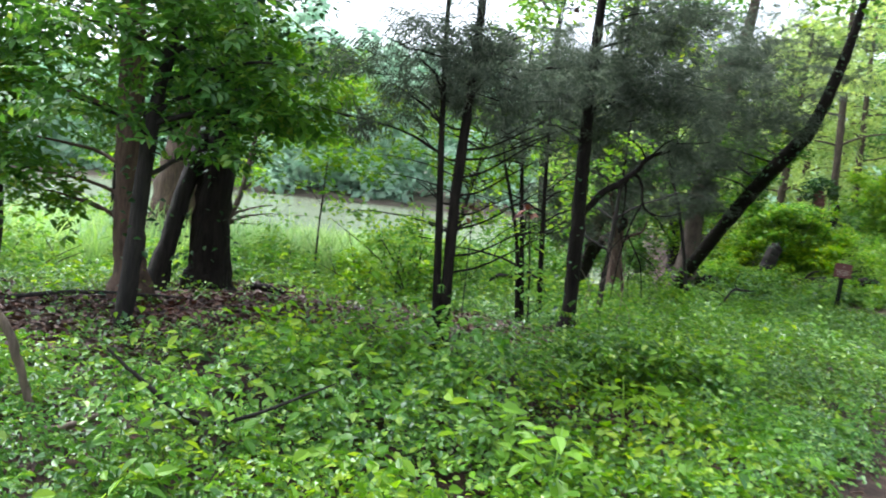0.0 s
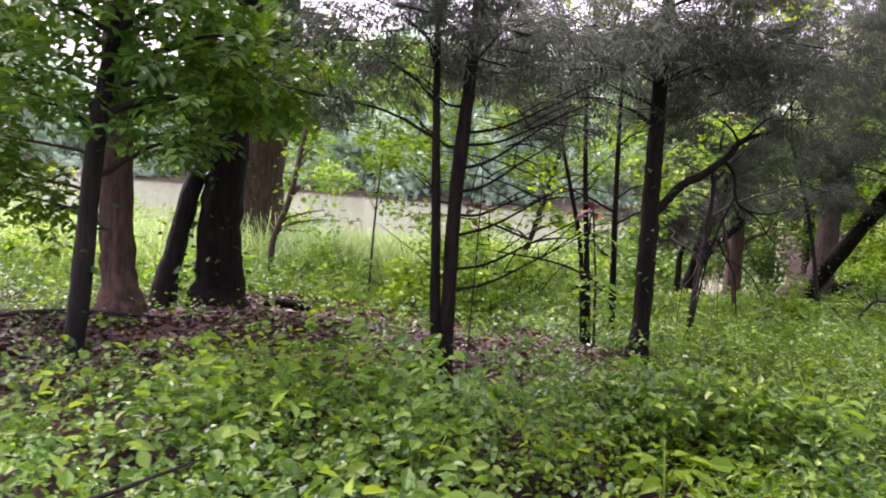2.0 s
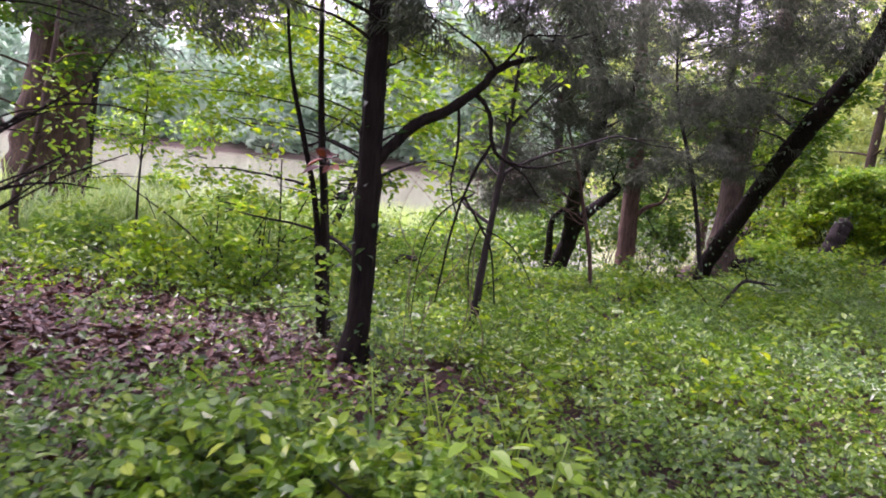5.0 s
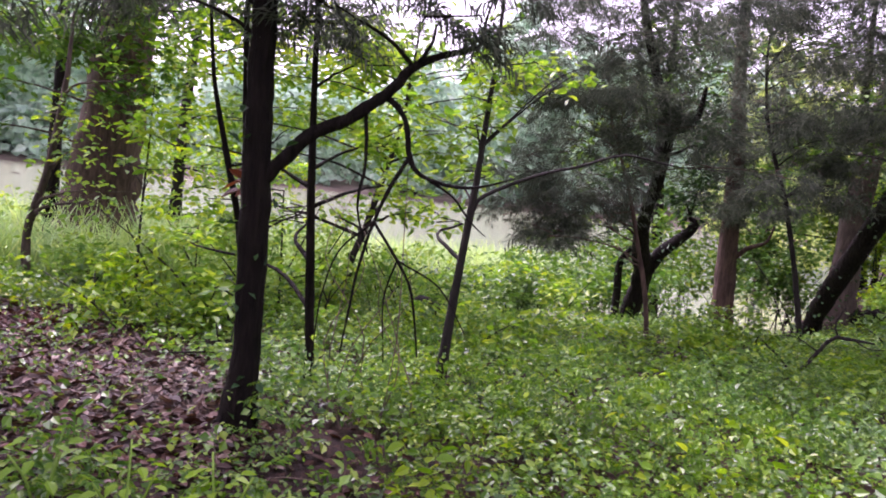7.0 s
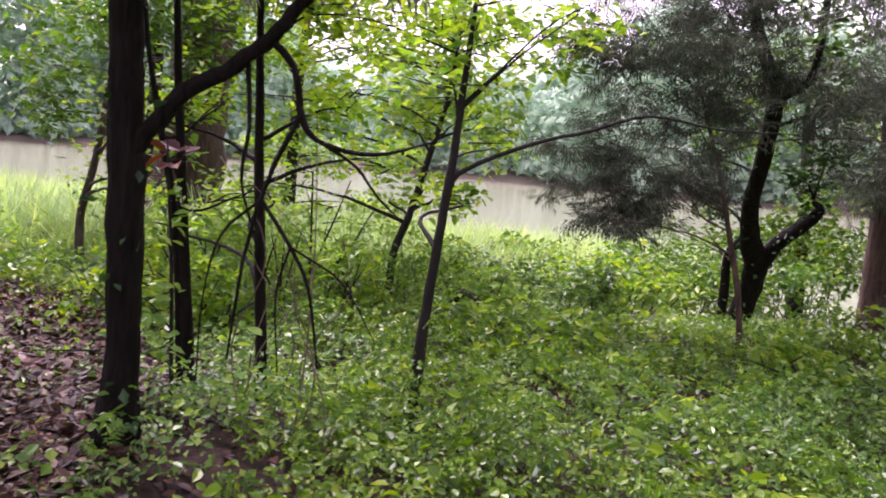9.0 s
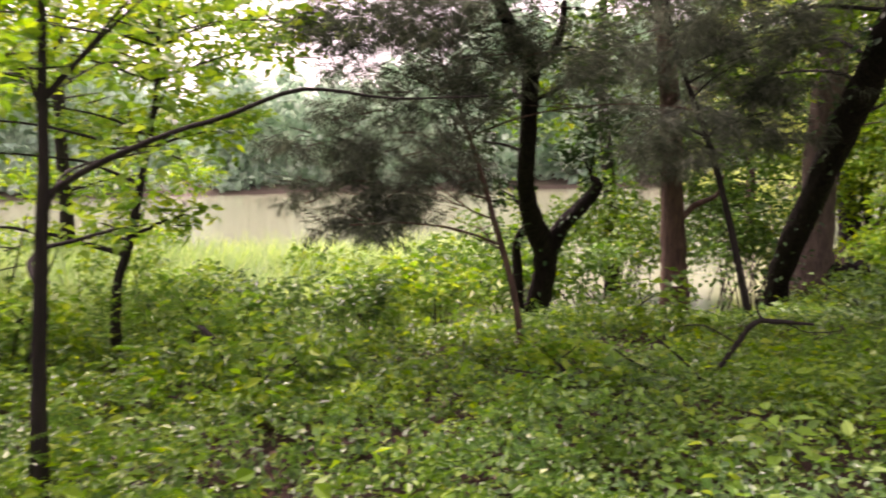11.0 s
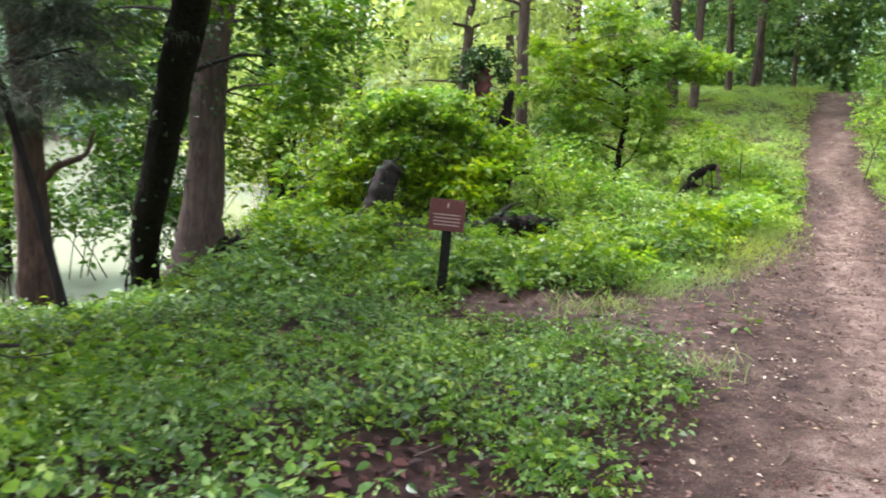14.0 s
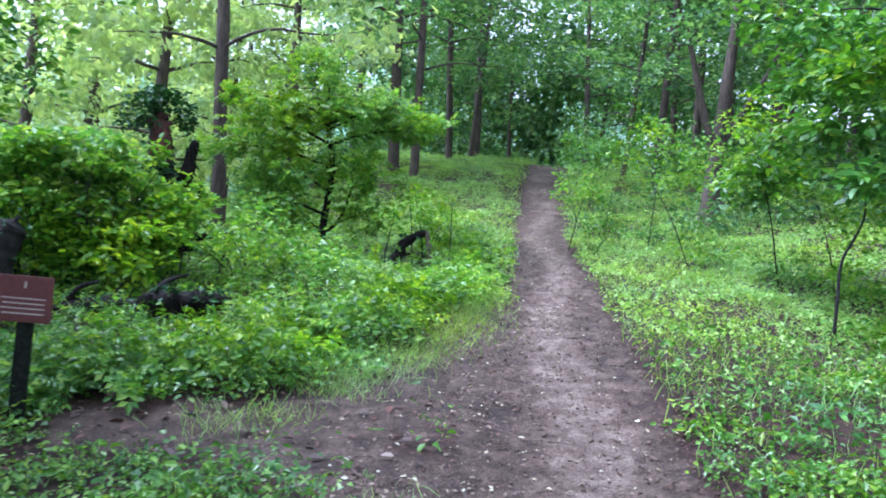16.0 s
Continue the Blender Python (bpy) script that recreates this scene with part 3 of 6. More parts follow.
tree("ivy_clad_tree", "thick black trunk smothered in dark ivy", [[(-0.20, 12.36, 0.25, 0.300), (-0.21, 12.36, 0.56, 0.239), (-0.22, 12.36, 0.96, 0.204), (-0.20, 12.36, 1.59, 0.186), (-0.14, 12.38, 2.26, 0.163), (-0.08, 12.39, 3.10, 0.139)]],
     [(-0.02, 12.40, 3.10, 0.61, 0.44, 520), (-0.11, 12.38, 2.65, 0.50, 0.28, 340), (0.48, 12.52, 2.92, 0.39, 0.33, 260), (-0.24, 12.35, 1.75, 0.23, 0.30, 160), (0.27, 12.47, 3.61, 0.66, 0.28, 300)],
     IVY, BARK_BLACK, 0.085, ivy=160, top=(5, 1.2, 260), sides=16)
tree("old_tree", "massive brown-barked tree with furrowed trunk", [[(-3.15, 18.2, -0.2, 0.75), (-3.12, 18.21, 0.4, 0.60), (-3.08, 18.22, 1.2, 0.53), (-2.95, 18.25, 2.4, 0.45), (-2.85, 18.3, 4.0, 0.38)]],
     [(-2.96, 17.04, 3.1, 0.8, 0.3, 200), (-1.69, 17.66, 2.71, 0.62, 0.47, 240), (-3.63, 16.31, 2.42, 0.70, 0.47, 220), (-3.62, 16.31, 1.81, 0.55, 0.31, 140), (-2.16, 17.43, 2.34, 0.31, 0.16, 60), (-2.84, 17.07, 3.1, 0.9, 0.4, 340), (-1.43, 17.66, 3.4, 0.9, 0.4, 340), (-2.0, 17.2, 3.8, 1.2, 0.5, 420), (-4.0, 17.0, 3.2, 0.9, 0.5, 340), (-0.6, 18.0, 3.7, 0.9, 0.4, 300)],
     LEAF, BARK_BROWN, 0.13, sides=18, top=(8, 2.2, 420), grow=4, more=1.5)
tree("ivy_column_tree", "narrow trunk wholly wrapped in ivy", [[(-4.6, 18.6, -0.3, 0.12), (-4.6, 18.6, 1.4, 0.11), (-4.55, 18.6, 3.2, 0.09)]], [], IVY, BARK_BLACK, 0.09, ivy=900, top=(3, 0.9, 160))
tree("pale_sapling", "young tree with fresh green leaves at the pond edge", [[(-1.15, 15.5, -0.1, 0.05), (-1.25, 15.5, 0.6, 0.045), (-1.05, 15.55, 1.3, 0.04), (-0.9, 15.6, 2.3, 0.03)]],
     [(-0.71, 15.62, 2.06, 0.48, 0.40, 220), (-0.91, 15.57, 1.48, 0.49, 0.32, 180), (-0.49, 15.67, 1.03, 0.41, 0.28, 140), (-1.03, 15.54, 0.92, 0.28, 0.28, 100), (-0.18, 15.75, 2.42, 0.40, 0.32, 130), (-0.56, 15.64, 1.16, 0.46, 0.38, 160), (-0.81, 15.58, 1.89, 0.45, 0.38, 160), (-0.72, 15.59, 1.59, 0.36, 0.78, 220)],
     LEAF_BRIGHT, BARK_GREY, 0.085, more=0.25, top=None, grow=0.8)
tree("thin_sapling", "thin upright sapling with a small leafy head", [[(0.13, 15.78, 0.1, 0.016), (0.13, 15.78, 0.9, 0.014), (0.16, 15.8, 1.8, 0.01)]],
     [(0.17, 15.82, 1.89, 0.40, 0.28, 150), (0.25, 15.8, 1.45, 0.2, 0.1, 26), (-0.12, 15.8, 1.5, 0.12, 0.08, 14)], LEAF_BRIGHT, BARK_DARK, 0.11, top=None, grow=0.6)
tree("thin_sapling", "thin grey sapling in the shade of larger trees", [[(-2.09, 11.55, 0.2, 0.035), (-2.05, 11.55, 0.9, 0.03), (-2.1, 11.5, 1.8, 0.025)]],
     [(-2.2, 11.5, 1.5, 0.3, 0.3, 120), (-2.0, 11.6, 2.1, 0.4, 0.3, 160)], LEAF, BARK_DARK, 0.10, top=(3, 0.8, 120), grow=1.5)

# the two cedar poles and their dead lower boughs
T2 = [(2.53, 10.55, 0.43, 0.059), (2.52, 10.55, 0.84, 0.048), (2.51, 10.54, 1.39, 0.046), (2.52, 10.55, 1.97, 0.044), (2.55, 10.55, 2.66, 0.036)]
tree("cedar", "slim cedar pole with bare black bark", [[(2.47, 10.53, 0.39, 0.038), (2.45, 10.53, 0.70, 0.033), (2.41, 10.52, 1.28, 0.031), (2.35, 10.51, 2.05, 0.025), (2.31, 10.50, 2.71, 0.020)]],
     [(2.23, 10.49, 2.58, 0.42, 0.3, 420), (1.87, 10.43, 2.45, 0.42, 0.3, 420), (2.07, 10.44, 2.69, 0.30, 0.27, 260), (1.59, 10.37, 2.14, 0.18, 0.12, 200)], CEDAR, BARK_BLACK, 0.19, SPRAY, more=0.35, top=(6, 0.9, 300), droop=0.6, tilt=0.8)


def dead_boughs(stem, heights, reach, side):
    """Bare boughs that rise from a stem, each with finer dead twigs."""
    o = []
    for h in heights:
        r = rail(stem, 8)
        s = r[int(abs(r[:, 2] - h).argmin())]
        a = side + rng.normal(0, 0.35)
        ln = reach * rng.uniform(0.6, 1.15)
        d = np.array([np.cos(a), np.sin(a), rng.uniform(0.25, 0.65)]) * ln
        p = [s[:3], s[:3] + d * 0.3 - [0, 0, 0.04], s[:3] + d * 0.65, s[:3] + d + [0, 0, 0.06 * ln]]
        o.append([(*q, w) for q, w in zip(p, (0.011, 0.009, 0.006, 0.003))])
        for _ in range(4):
            k = rng.uniform(0.3, 0.95)
            b = s[:3] + d * k
            e = np.array([np.cos(a + rng.normal(0, 0.9)), np.sin(a + rng.normal(0, 0.9)), rng.uniform(-0.1, 0.8)]) * ln * 0.45
            o.append([(*b, 0.005), (*(b + e * 0.5 + [0, 0, 0.02]), 0.004), (*(b + e), 0.002)])
    return o


tree("cedar", "cedar with dead twiggy boughs and a dark feathery top", [T2],
     [(2.74, 10.60, 2.64, 0.45, 0.28, 380), (2.53, 10.55, 2.89, 0.56, 0.3, 460), (2.56, 10.56, 2.42, 0.4, 0.25, 240), (2.27, 10.50, 2.6, 0.5, 0.3, 420), (2.85, 10.61, 2.6, 0.27, 0.25, 160), (3.02, 11.42, 2.46, 0.5, 0.32, 420), (2.68, 11.36, 2.26, 0.4, 0.25, 260), (2.82, 11.38, 2.79, 0.56, 0.32, 360), (3.01, 11.42, 2.83, 0.5, 0.35, 300), (2.9, 11.42, 2.2, 0.32, 0.22, 200), (3.3, 11.45, 2.65, 0.4, 0.28, 280)], CEDAR, BARK_BLACK, 0.19, SPRAY, more=0.38, top=(6, 1.0, 300), droop=0.6, tilt=0.8,
     limbs=dead_boughs(T2, (0.95, 1.1, 1.3, 1.45, 1.6, 1.75, 1.9, 2.0), 0.75, 0.1) + dead_boughs(T2, (1.5, 1.9, 2.1), 0.5, 2.9))
tree("sapling", "thin leaning sapling with nearly bare stem", [[(3.24, 13.66, 0.09, 0.026), (3.12, 13.64, 1.06, 0.023), (2.97, 13.61, 1.67, 0.021), (2.84, 13.59, 2.15, 0.015)]], [], LEAF, BARK_BLACK, top=(2, 0.5, 60), grow=1.0,
     limbs=dead_boughs([(3.12, 13.64, 1.06, 0.02), (2.84, 13.59, 2.15, 0.015)], (1.2, 1.6), 0.5, 0.6))
tree("sapling", "thin dark sapling with a few withered leaves", [[(3.29, 13.67, 0.08, 0.034), (3.18, 13.65, 1.07, 0.029), (3.10, 13.64, 1.74, 0.026), (3.04, 13.63, 2.44, 0.020)]], [(3.2, 13.55, 1.5, 0.1, 0.08, 9)], RUST, BARK_BLACK, 0.14, top=(2, 0.6, 20), grow=1.2)
tree("withered_spray", "hanging cluster of rust-red withered leaves", [[(2.66, 10.6, 1.75, 0.004), (2.6, 10.58, 1.6, 0.004), (2.62, 10.6, 1.5, 0.003)]], [(2.62, 10.6, 1.49, 0.04, 0.06, 7)], RUST, BARK_DARK, 0.09, top=None, grow=0, shoots=0, category="leaves", branches=False)
tree("bare_shrub", "bare forked shrub with sparse small leaves", [[(1.7, 16.2, 0.1, 0.014), (1.7, 16.2, 0.5, 0.012), (1.65, 16.2, 1.4, 0.008)]], [(1.5, 16.2, 1.3, 0.3, 0.25, 60), (1.9, 16.2, 1.0, 0.3, 0.2, 40)], LEAF_BRIGHT, BARK_DARK, 0.06, top=None, grow=0,
     limbs=[[(1.7, 16.2, 0.4, 0.01), (1.95, 16.2, 0.9, 0.008), (2.15, 16.2, 1.35, 0.004)], [(1.7, 16.2, 0.45, 0.012), (2.1, 16.2, 0.6, 0.01), (2.45, 16.2, 1.1, 0.005)]])

C = [(3.75, 12.91, 0.22, 0.101), (3.76, 12.92, 0.54, 0.079), (3.75, 12.92, 1.00, 0.081), (3.74, 12.91, 1.50, 0.080), (3.73, 12.91, 1.88, 0.076), (3.72, 12.90, 2.31, 0.069)]
tree("cedar", "straight dark cedar with one long crooked dead limb", [C],
     [(2.62, 12.68, 2.95, 0.6, 0.35, 480), (2.29, 12.62, 2.75, 0.45, 0.25, 240), (3.39, 12.83, 2.95, 0.6, 0.35, 520), (4.03, 12.95, 2.9, 0.54, 0.3, 400), (4.44, 13.03, 2.94, 0.58, 0.27, 420), (3.56, 14.07, 2.6, 0.25, 0.2, 120), (3.50, 12.84, 3.22, 0.58, 0.42, 420), (4.12, 12.97, 2.5, 0.35, 0.16, 200), (4.73, 13.1, 2.5, 0.35, 0.16, 180), (5.01, 13.15, 2.85, 0.45, 0.2, 260), (2.96, 12.74, 2.55, 0.3, 0.14, 140), (4.25, 13.0, 3.5, 0.55, 0.3, 320), (4.7, 13.1, 3.6, 0.55, 0.3, 320), (4.5, 13.1, 3.9, 0.6, 0.35, 320)],
     CEDAR, BARK_BLACK, 0.2, SPRAY, more=0.85, top=(7, 1.3, 420), droop=0.6, tilt=0.8, sides=12, ivy=60,
     limbs=[[(3.74, 12.92, 1.50, 0.050), (3.80, 12.94, 1.58, 0.042), (3.98, 13.03, 1.81, 0.039), (4.13, 13.10, 1.91, 0.038), (4.25, 13.16, 2.00, 0.036), (4.37, 13.22, 2.12, 0.032), (4.49, 13.28, 2.27, 0.025), (4.77, 13.41, 2.39, 0.015)],
            [(4.33, 13.20, 2.08, 0.020), (4.44, 13.25, 1.97, 0.017), (4.49, 13.28, 1.74, 0.016), (4.58, 13.32, 1.65, 0.013), (4.79, 13.43, 1.62, 0.009), (5.02, 13.54, 1.70, 0.005)],
            [(4.48, 13.27, 1.75, 0.013), (4.40, 13.23, 1.57, 0.012), (4.34, 13.20, 1.38, 0.010), (4.28, 13.17, 1.09, 0.009), (4.23, 13.15, 0.63, 0.005)],
            [(4.34, 13.20, 1.38, 0.009), (4.47, 13.27, 1.18, 0.009), (4.56, 13.31, 1.00, 0.008), (4.62, 13.34, 0.64, 0.005)],
            [(4.58, 13.32, 1.65, 0.010), (4.72, 13.39, 1.56, 0.007), (4.81, 13.44, 1.44, 0.006), (4.90, 13.48, 1.36, 0.003)],
            [(4.25, 13.16, 2.0, 0.012), (4.27, 13.17, 1.7, 0.010), (4.25, 13.16, 1.45, 0.007), (4.32, 13.2, 1.2, 0.004)],
            [(4.34, 13.20, 1.38, 0.007), (4.18, 13.12, 1.2, 0.006), (4.1, 13.1, 0.9, 0.004), (4.08, 13.1, 0.5, 0.003)],
            [(4.47, 13.27, 1.18, 0.006), (4.42, 13.25, 0.95, 0.005), (4.45, 13.26, 0.6, 0.003)],
            [(4.47, 13.27, 1.18, 0.006), (4.7, 13.37, 1.05, 0.005), (4.85, 13.45, 0.8, 0.003)]])
tree("slim_tree", "slim straight black-barked tree", [[(3.49, 14.03, 0.30, 0.035), (3.45, 14.01, 0.88, 0.033), (3.40, 13.99, 1.64, 0.028), (3.36, 13.97, 2.48, 0.020)]],
     [(3.81, 14.24, 1.88, 0.26, 0.18, 120), (3.9, 14.5, 1.6, 0.24, 0.16, 90), (2.70, 13.66, 1.73, 0.23, 0.26, 50), (3.0, 14.4, 1.3, 0.3, 0.2, 60), (1.91, 14.47, 0.95, 0.32, 0.23, 70), (3.67, 14.16, 2.42, 0.21, 0.16, 120)], LEAF_BRIGHT, BARK_BLACK, 0.07, top=(4, 0.9, 160), grow=1.8, more=1.5)
tree("slim_tree", "slender knotty tree leaning over the undergrowth", [[(4.30, 14.52, 0.16, 0.042), (4.33, 14.55, 0.73, 0.033), (4.37, 14.57, 1.26, 0.029), (4.40, 14.59, 1.67, 0.025), (4.42, 14.60, 2.07, 0.020), (4.44, 14.62, 2.57, 0.014)]],
     [(4.46, 14.64, 2.45, 0.25, 0.16, 90), (4.35, 14.57, 2.10, 0.14, 0.14, 40), (4.2, 15.3, 2.2, 0.3, 0.2, 110), (4.0, 15.6, 1.75, 0.3, 0.2, 110), (3.8, 15.4, 1.35, 0.28, 0.2, 80), (3.4, 15.2, 2.2, 0.35, 0.25, 130), (4.6, 15.6, 2.6, 0.35, 0.2, 110)],
     LEAF_BRIGHT, BARK_DARK, 0.085, top=(4, 0.9, 140), grow=1.5,
     limbs=[[(4.39, 14.58, 1.45, 0.018), (4.46, 14.63, 1.58, 0.016), (4.77, 14.83, 1.76, 0.014), (5.06, 15.02, 1.87, 0.012), (5.33, 15.19, 1.98, 0.010), (5.67, 15.41, 1.94, 0.006), (6.04, 15.65, 1.95, 0.003)],
            [(4.42, 14.60, 1.93, 0.011), (4.54, 14.68, 2.09, 0.009), (4.70, 14.78, 2.28, 0.006), (4.94, 14.94, 2.52, 0.003)], [(4.42, 14.61, 1.96, 0.009), (4.59, 14.71, 2.17, 0.007), (4.80, 14.85, 2.44, 0.005), (4.99, 14.97, 2.58, 0.003)]])

tree("waterside_maple", "small maple with lit yellow-green leaves by the pond", [[(2.0, 17.06, 0.1, 0.045), (2.04, 17.08, 0.63, 0.042), (2.15, 17.13, 1.00, 0.04), (2.25, 17.18, 1.44, 0.034), (2.42, 17.25, 2.2, 0.024)]],
     [(2.55, 17.31, 2.38, 0.43, 0.34, 260), (2.1, 17.1, 1.95, 0.4, 0.25, 140), (2.93, 17.48, 1.99, 0.34, 0.22, 180), (2.3, 17.2, 1.34, 0.35, 0.2, 120), (2.63, 17.35, 1.28, 0.24, 0.17, 100), (1.75, 16.95, 2.75, 0.45, 0.25, 140), (3.35, 17.67, 2.64, 0.38, 0.21, 170), (3.71, 17.82, 2.92, 0.43, 0.19, 160), (2.45, 17.27, 2.95, 0.52, 0.21, 200), (0.30, 16.27, 2.99, 0.6, 0.3, 190), (0.68, 16.82, 2.71, 0.5, 0.28, 190), (0.55, 15.90, 2.08, 0.5, 0.25, 170), (0.76, 16.59, 1.83, 0.45, 0.25, 170), (1.02, 17.24, 3.06, 0.5, 0.25, 170), (1.56, 17.53, 2.66, 0.45, 0.25, 170), (1.21, 16.84, 2.25, 0.4, 0.22, 150), (1.75, 17.71, 2.11, 0.4, 0.22, 150), (1.80, 18.03, 3.10, 0.4, 0.22, 130), (2.14, 18.31, 2.12, 0.3, 0.16, 90), (0.41, 16.43, 1.19, 0.5, 0.25, 150), (1.57, 17.54, 1.15, 0.4, 0.22, 130), (2.73, 18.73, 3.16, 0.4, 0.14, 110), (3.13, 18.98, 3.04, 0.3, 0.12, 70)],
     LEAF_BRIGHT, BARK_DARK, 0.1, top=(5, 1.3, 260), grow=1.2, more=0.8)
tree("waterside_maple", "broad maple spreading lobed green leaves over the reeds", [[(-6.64, 23.72, -1.1, 0.16), (-6.59, 23.72, 1.0, 0.14), (-6.24, 23.42, 2.8, 0.12), (-5.74, 23.12, 4.8, 0.08)]],
     [(-4.63, 21.43, 3.51, 0.8, 0.5, 200), (-4.05, 22.13, 2.57, 0.7, 0.45, 190), (-2.66, 22.16, 3.55, 0.8, 0.5, 200), (-2.17, 22.63, 2.61, 0.7, 0.4, 180), (-6.91, 23.38, 1.58, 0.9, 0.5, 200), (-6.00, 24.45, 1.43, 0.8, 0.5, 190), (-4.58, 25.17, 1.64, 0.7, 0.4, 160), (-7.08, 23.15, 0.40, 0.8, 0.4, 170), (-6.35, 24.06, 0.09, 0.7, 0.35, 150), (-5.41, 25.08, 0.27, 0.6, 0.35, 140), (-1.66, 22.82, 3.56, 0.6, 0.4, 150), (-1.20, 22.94, 2.68, 0.5, 0.3, 120), (-1.13, 23.25, 4.06, 0.6, 0.35, 140), (-2.94, 21.88, 4.37, 0.9, 0.5, 200), (-1.57, 22.50, 4.44, 0.9, 0.5, 200)],
     LEAF_BRIGHT, BARK_DARK, 0.15, BROAD, top=(6, 1.6, 240), grow=2.0, more=2.2)

# the crooked black tree and the cedar before it
tree("crooked_tree", "crooked forked tree with wet black bark and ivy", [[(4.53, 20.9, -0.4, 0.17), (4.66, 20.9, 0.0, 0.145), (4.78, 20.8, 0.4, 0.135), (4.84, 20.65, 0.72, 0.145), (4.81, 20.3, 1.02, 0.12), (4.87, 19.85, 1.42, 0.092), (5.0, 19.5, 1.83, 0.082), (5.09, 19.3, 2.3, 0.085), (5.12, 19.26, 2.6, 0.085), (5.23, 18.85, 2.63, 0.072), (5.09, 18.78, 2.83, 0.060)]
      , [(5.12, 19.27, 2.55, 0.062), (5.42, 18.94, 2.64, 0.040), (5.49, 18.97, 2.82, 0.034), (5.52, 18.98, 3.08, 0.026)],
      [(4.84, 20.68, 0.6, 0.11), (5.05, 20.6, 0.97, 0.092), (5.28, 20.55, 1.19, 0.078), (5.48, 20.5, 1.42, 0.06), (5.4, 20.5, 1.53, 0.026)],
      [(4.5, 20.75, -0.40, 0.065), (4.5, 20.7, 0.31, 0.058), (4.5, 20.65, 0.76, 0.052), (4.66, 20.6, 1.0, 0.042)]],
     [(5.5, 20.5, 2.1, 0.28, 0.33, 240), (5.3, 20.5, 1.75, 0.27, 0.22, 200), (4.4, 20.3, 1.40, 0.17, 0.30, 100), (4.2, 20.3, 1.95, 0.3, 0.3, 140), (5.4, 20.2, 2.85, 0.45, 0.36, 260), (4.9, 19.4, 3.5, 0.7, 0.3, 300), (4.5, 20.2, 2.5, 0.24, 0.3, 140), (5.6, 19.9, 2.5, 0.3, 0.2, 140)],
     IVY, BARK_BLACK, 0.085, top=(5, 1.2, 200), sides=14, ivy=70)
M = [(5.24, 18.50, 0.23, 0.031), (5.17, 18.50, 0.64, 0.029), (5.06, 18.49, 1.04, 0.027), (4.88, 18.47, 1.70, 0.022), (4.66, 18.46, 2.32, 0.016), (4.55, 18.45, 2.63, 0.012)]
tree("cedar", "leaning cedar with grey drooping feathery boughs", [M],
     [(4.20, 18.14, 1.77, 0.50, 0.15, 315), (3.96, 18.04, 1.19, 0.30, 0.09, 180), (4.57, 18.31, 2.20, 0.53, 0.22, 315), (4.58, 18.40, 1.56, 0.41, 0.15, 195), (4.31, 18.24, 1.30, 0.50, 0.09, 225), (4.87, 18.49, 2.62, 0.59, 0.29, 390), (3.79, 17.96, 1.64, 0.27, 0.15, 120), (4.67, 18.35, 2.96, 0.65, 0.22, 315), (4.26, 18.29, 2.18, 0.76, 0.30, 360), (4.11, 18.06, 1.45, 0.51, 0.17, 210), (4.78, 18.39, 3.13, 0.74, 0.28, 285), (5.22, 18.40, 3.17, 1.22, 0.38, 375), (4.60, 18.30, 3.90, 1.22, 0.45, 375), (4.11, 18.19, 2.78, 0.94, 0.30, 225), (5.30, 18.50, 2.20, 0.68, 0.26, 240), (3.75, 17.95, 2.93, 0.4, 0.22, 200), (4.0, 18.1, 2.51, 0.4, 0.2, 220), (3.8, 18.0, 2.0, 0.35, 0.16, 180), (4.5, 18.4, 2.65, 0.4, 0.25, 260), (4.95, 18.6, 2.78, 0.4, 0.25, 240), (4.17, 18.2, 1.36, 0.4, 0.12, 200), (4.7, 18.5, 1.6, 0.4, 0.15, 200), (4.6, 18.4, 3.4, 0.7, 0.3, 320), (3.9, 18.0, 3.4, 0.5, 0.25, 240), (5.6, 17.3, 3.5, 0.8, 0.35, 330), (6.2, 17.4, 3.95, 0.8, 0.35, 330), (5.3, 17.1, 4.3, 0.8, 0.35, 300), (6.0, 17.0, 4.7, 0.9, 0.4, 320), (3.45, 17.8, 1.9, 0.3, 0.14, 150), (4.2, 17.5, 1.2, 0.35, 0.1, 150), (3.85, 17.8, 2.75, 0.4, 0.2, 180), (3.6, 17.8, 1.45, 0.3, 0.1, 120), (4.41, 17.51, 3.61, 0.7, 0.3, 380), (5.18, 17.96, 4.03, 0.8, 0.35, 420), (6.14, 18.85, 3.64, 0.8, 0.35, 420), (4.87, 17.49, 2.69, 0.6, 0.25, 300), (5.76, 18.40, 2.56, 0.6, 0.25, 320), (6.81, 19.24, 4.33, 0.8, 0.4, 420), (6.70, 19.26, 2.94, 0.7, 0.3, 360), (3.99, 17.01, 3.95, 0.7, 0.3, 340), (7.24, 19.66, 3.54, 0.7, 0.35, 380), (5.83, 18.39, 4.46, 0.8, 0.35, 380), (6.53, 19.29, 2.13, 0.5, 0.2, 220), (4.70, 17.50, 1.89, 0.5, 0.15, 200)],
     CEDAR, BARK_BROWN, 0.21, SPRAY, more=0.58, top=(5, 1.0, 420), droop=0.8, tilt=0.8, grow=1.5, limbs=dead_boughs(M, (0.9, 1.2, 1.4, 1.6), 0.8, 3.0))
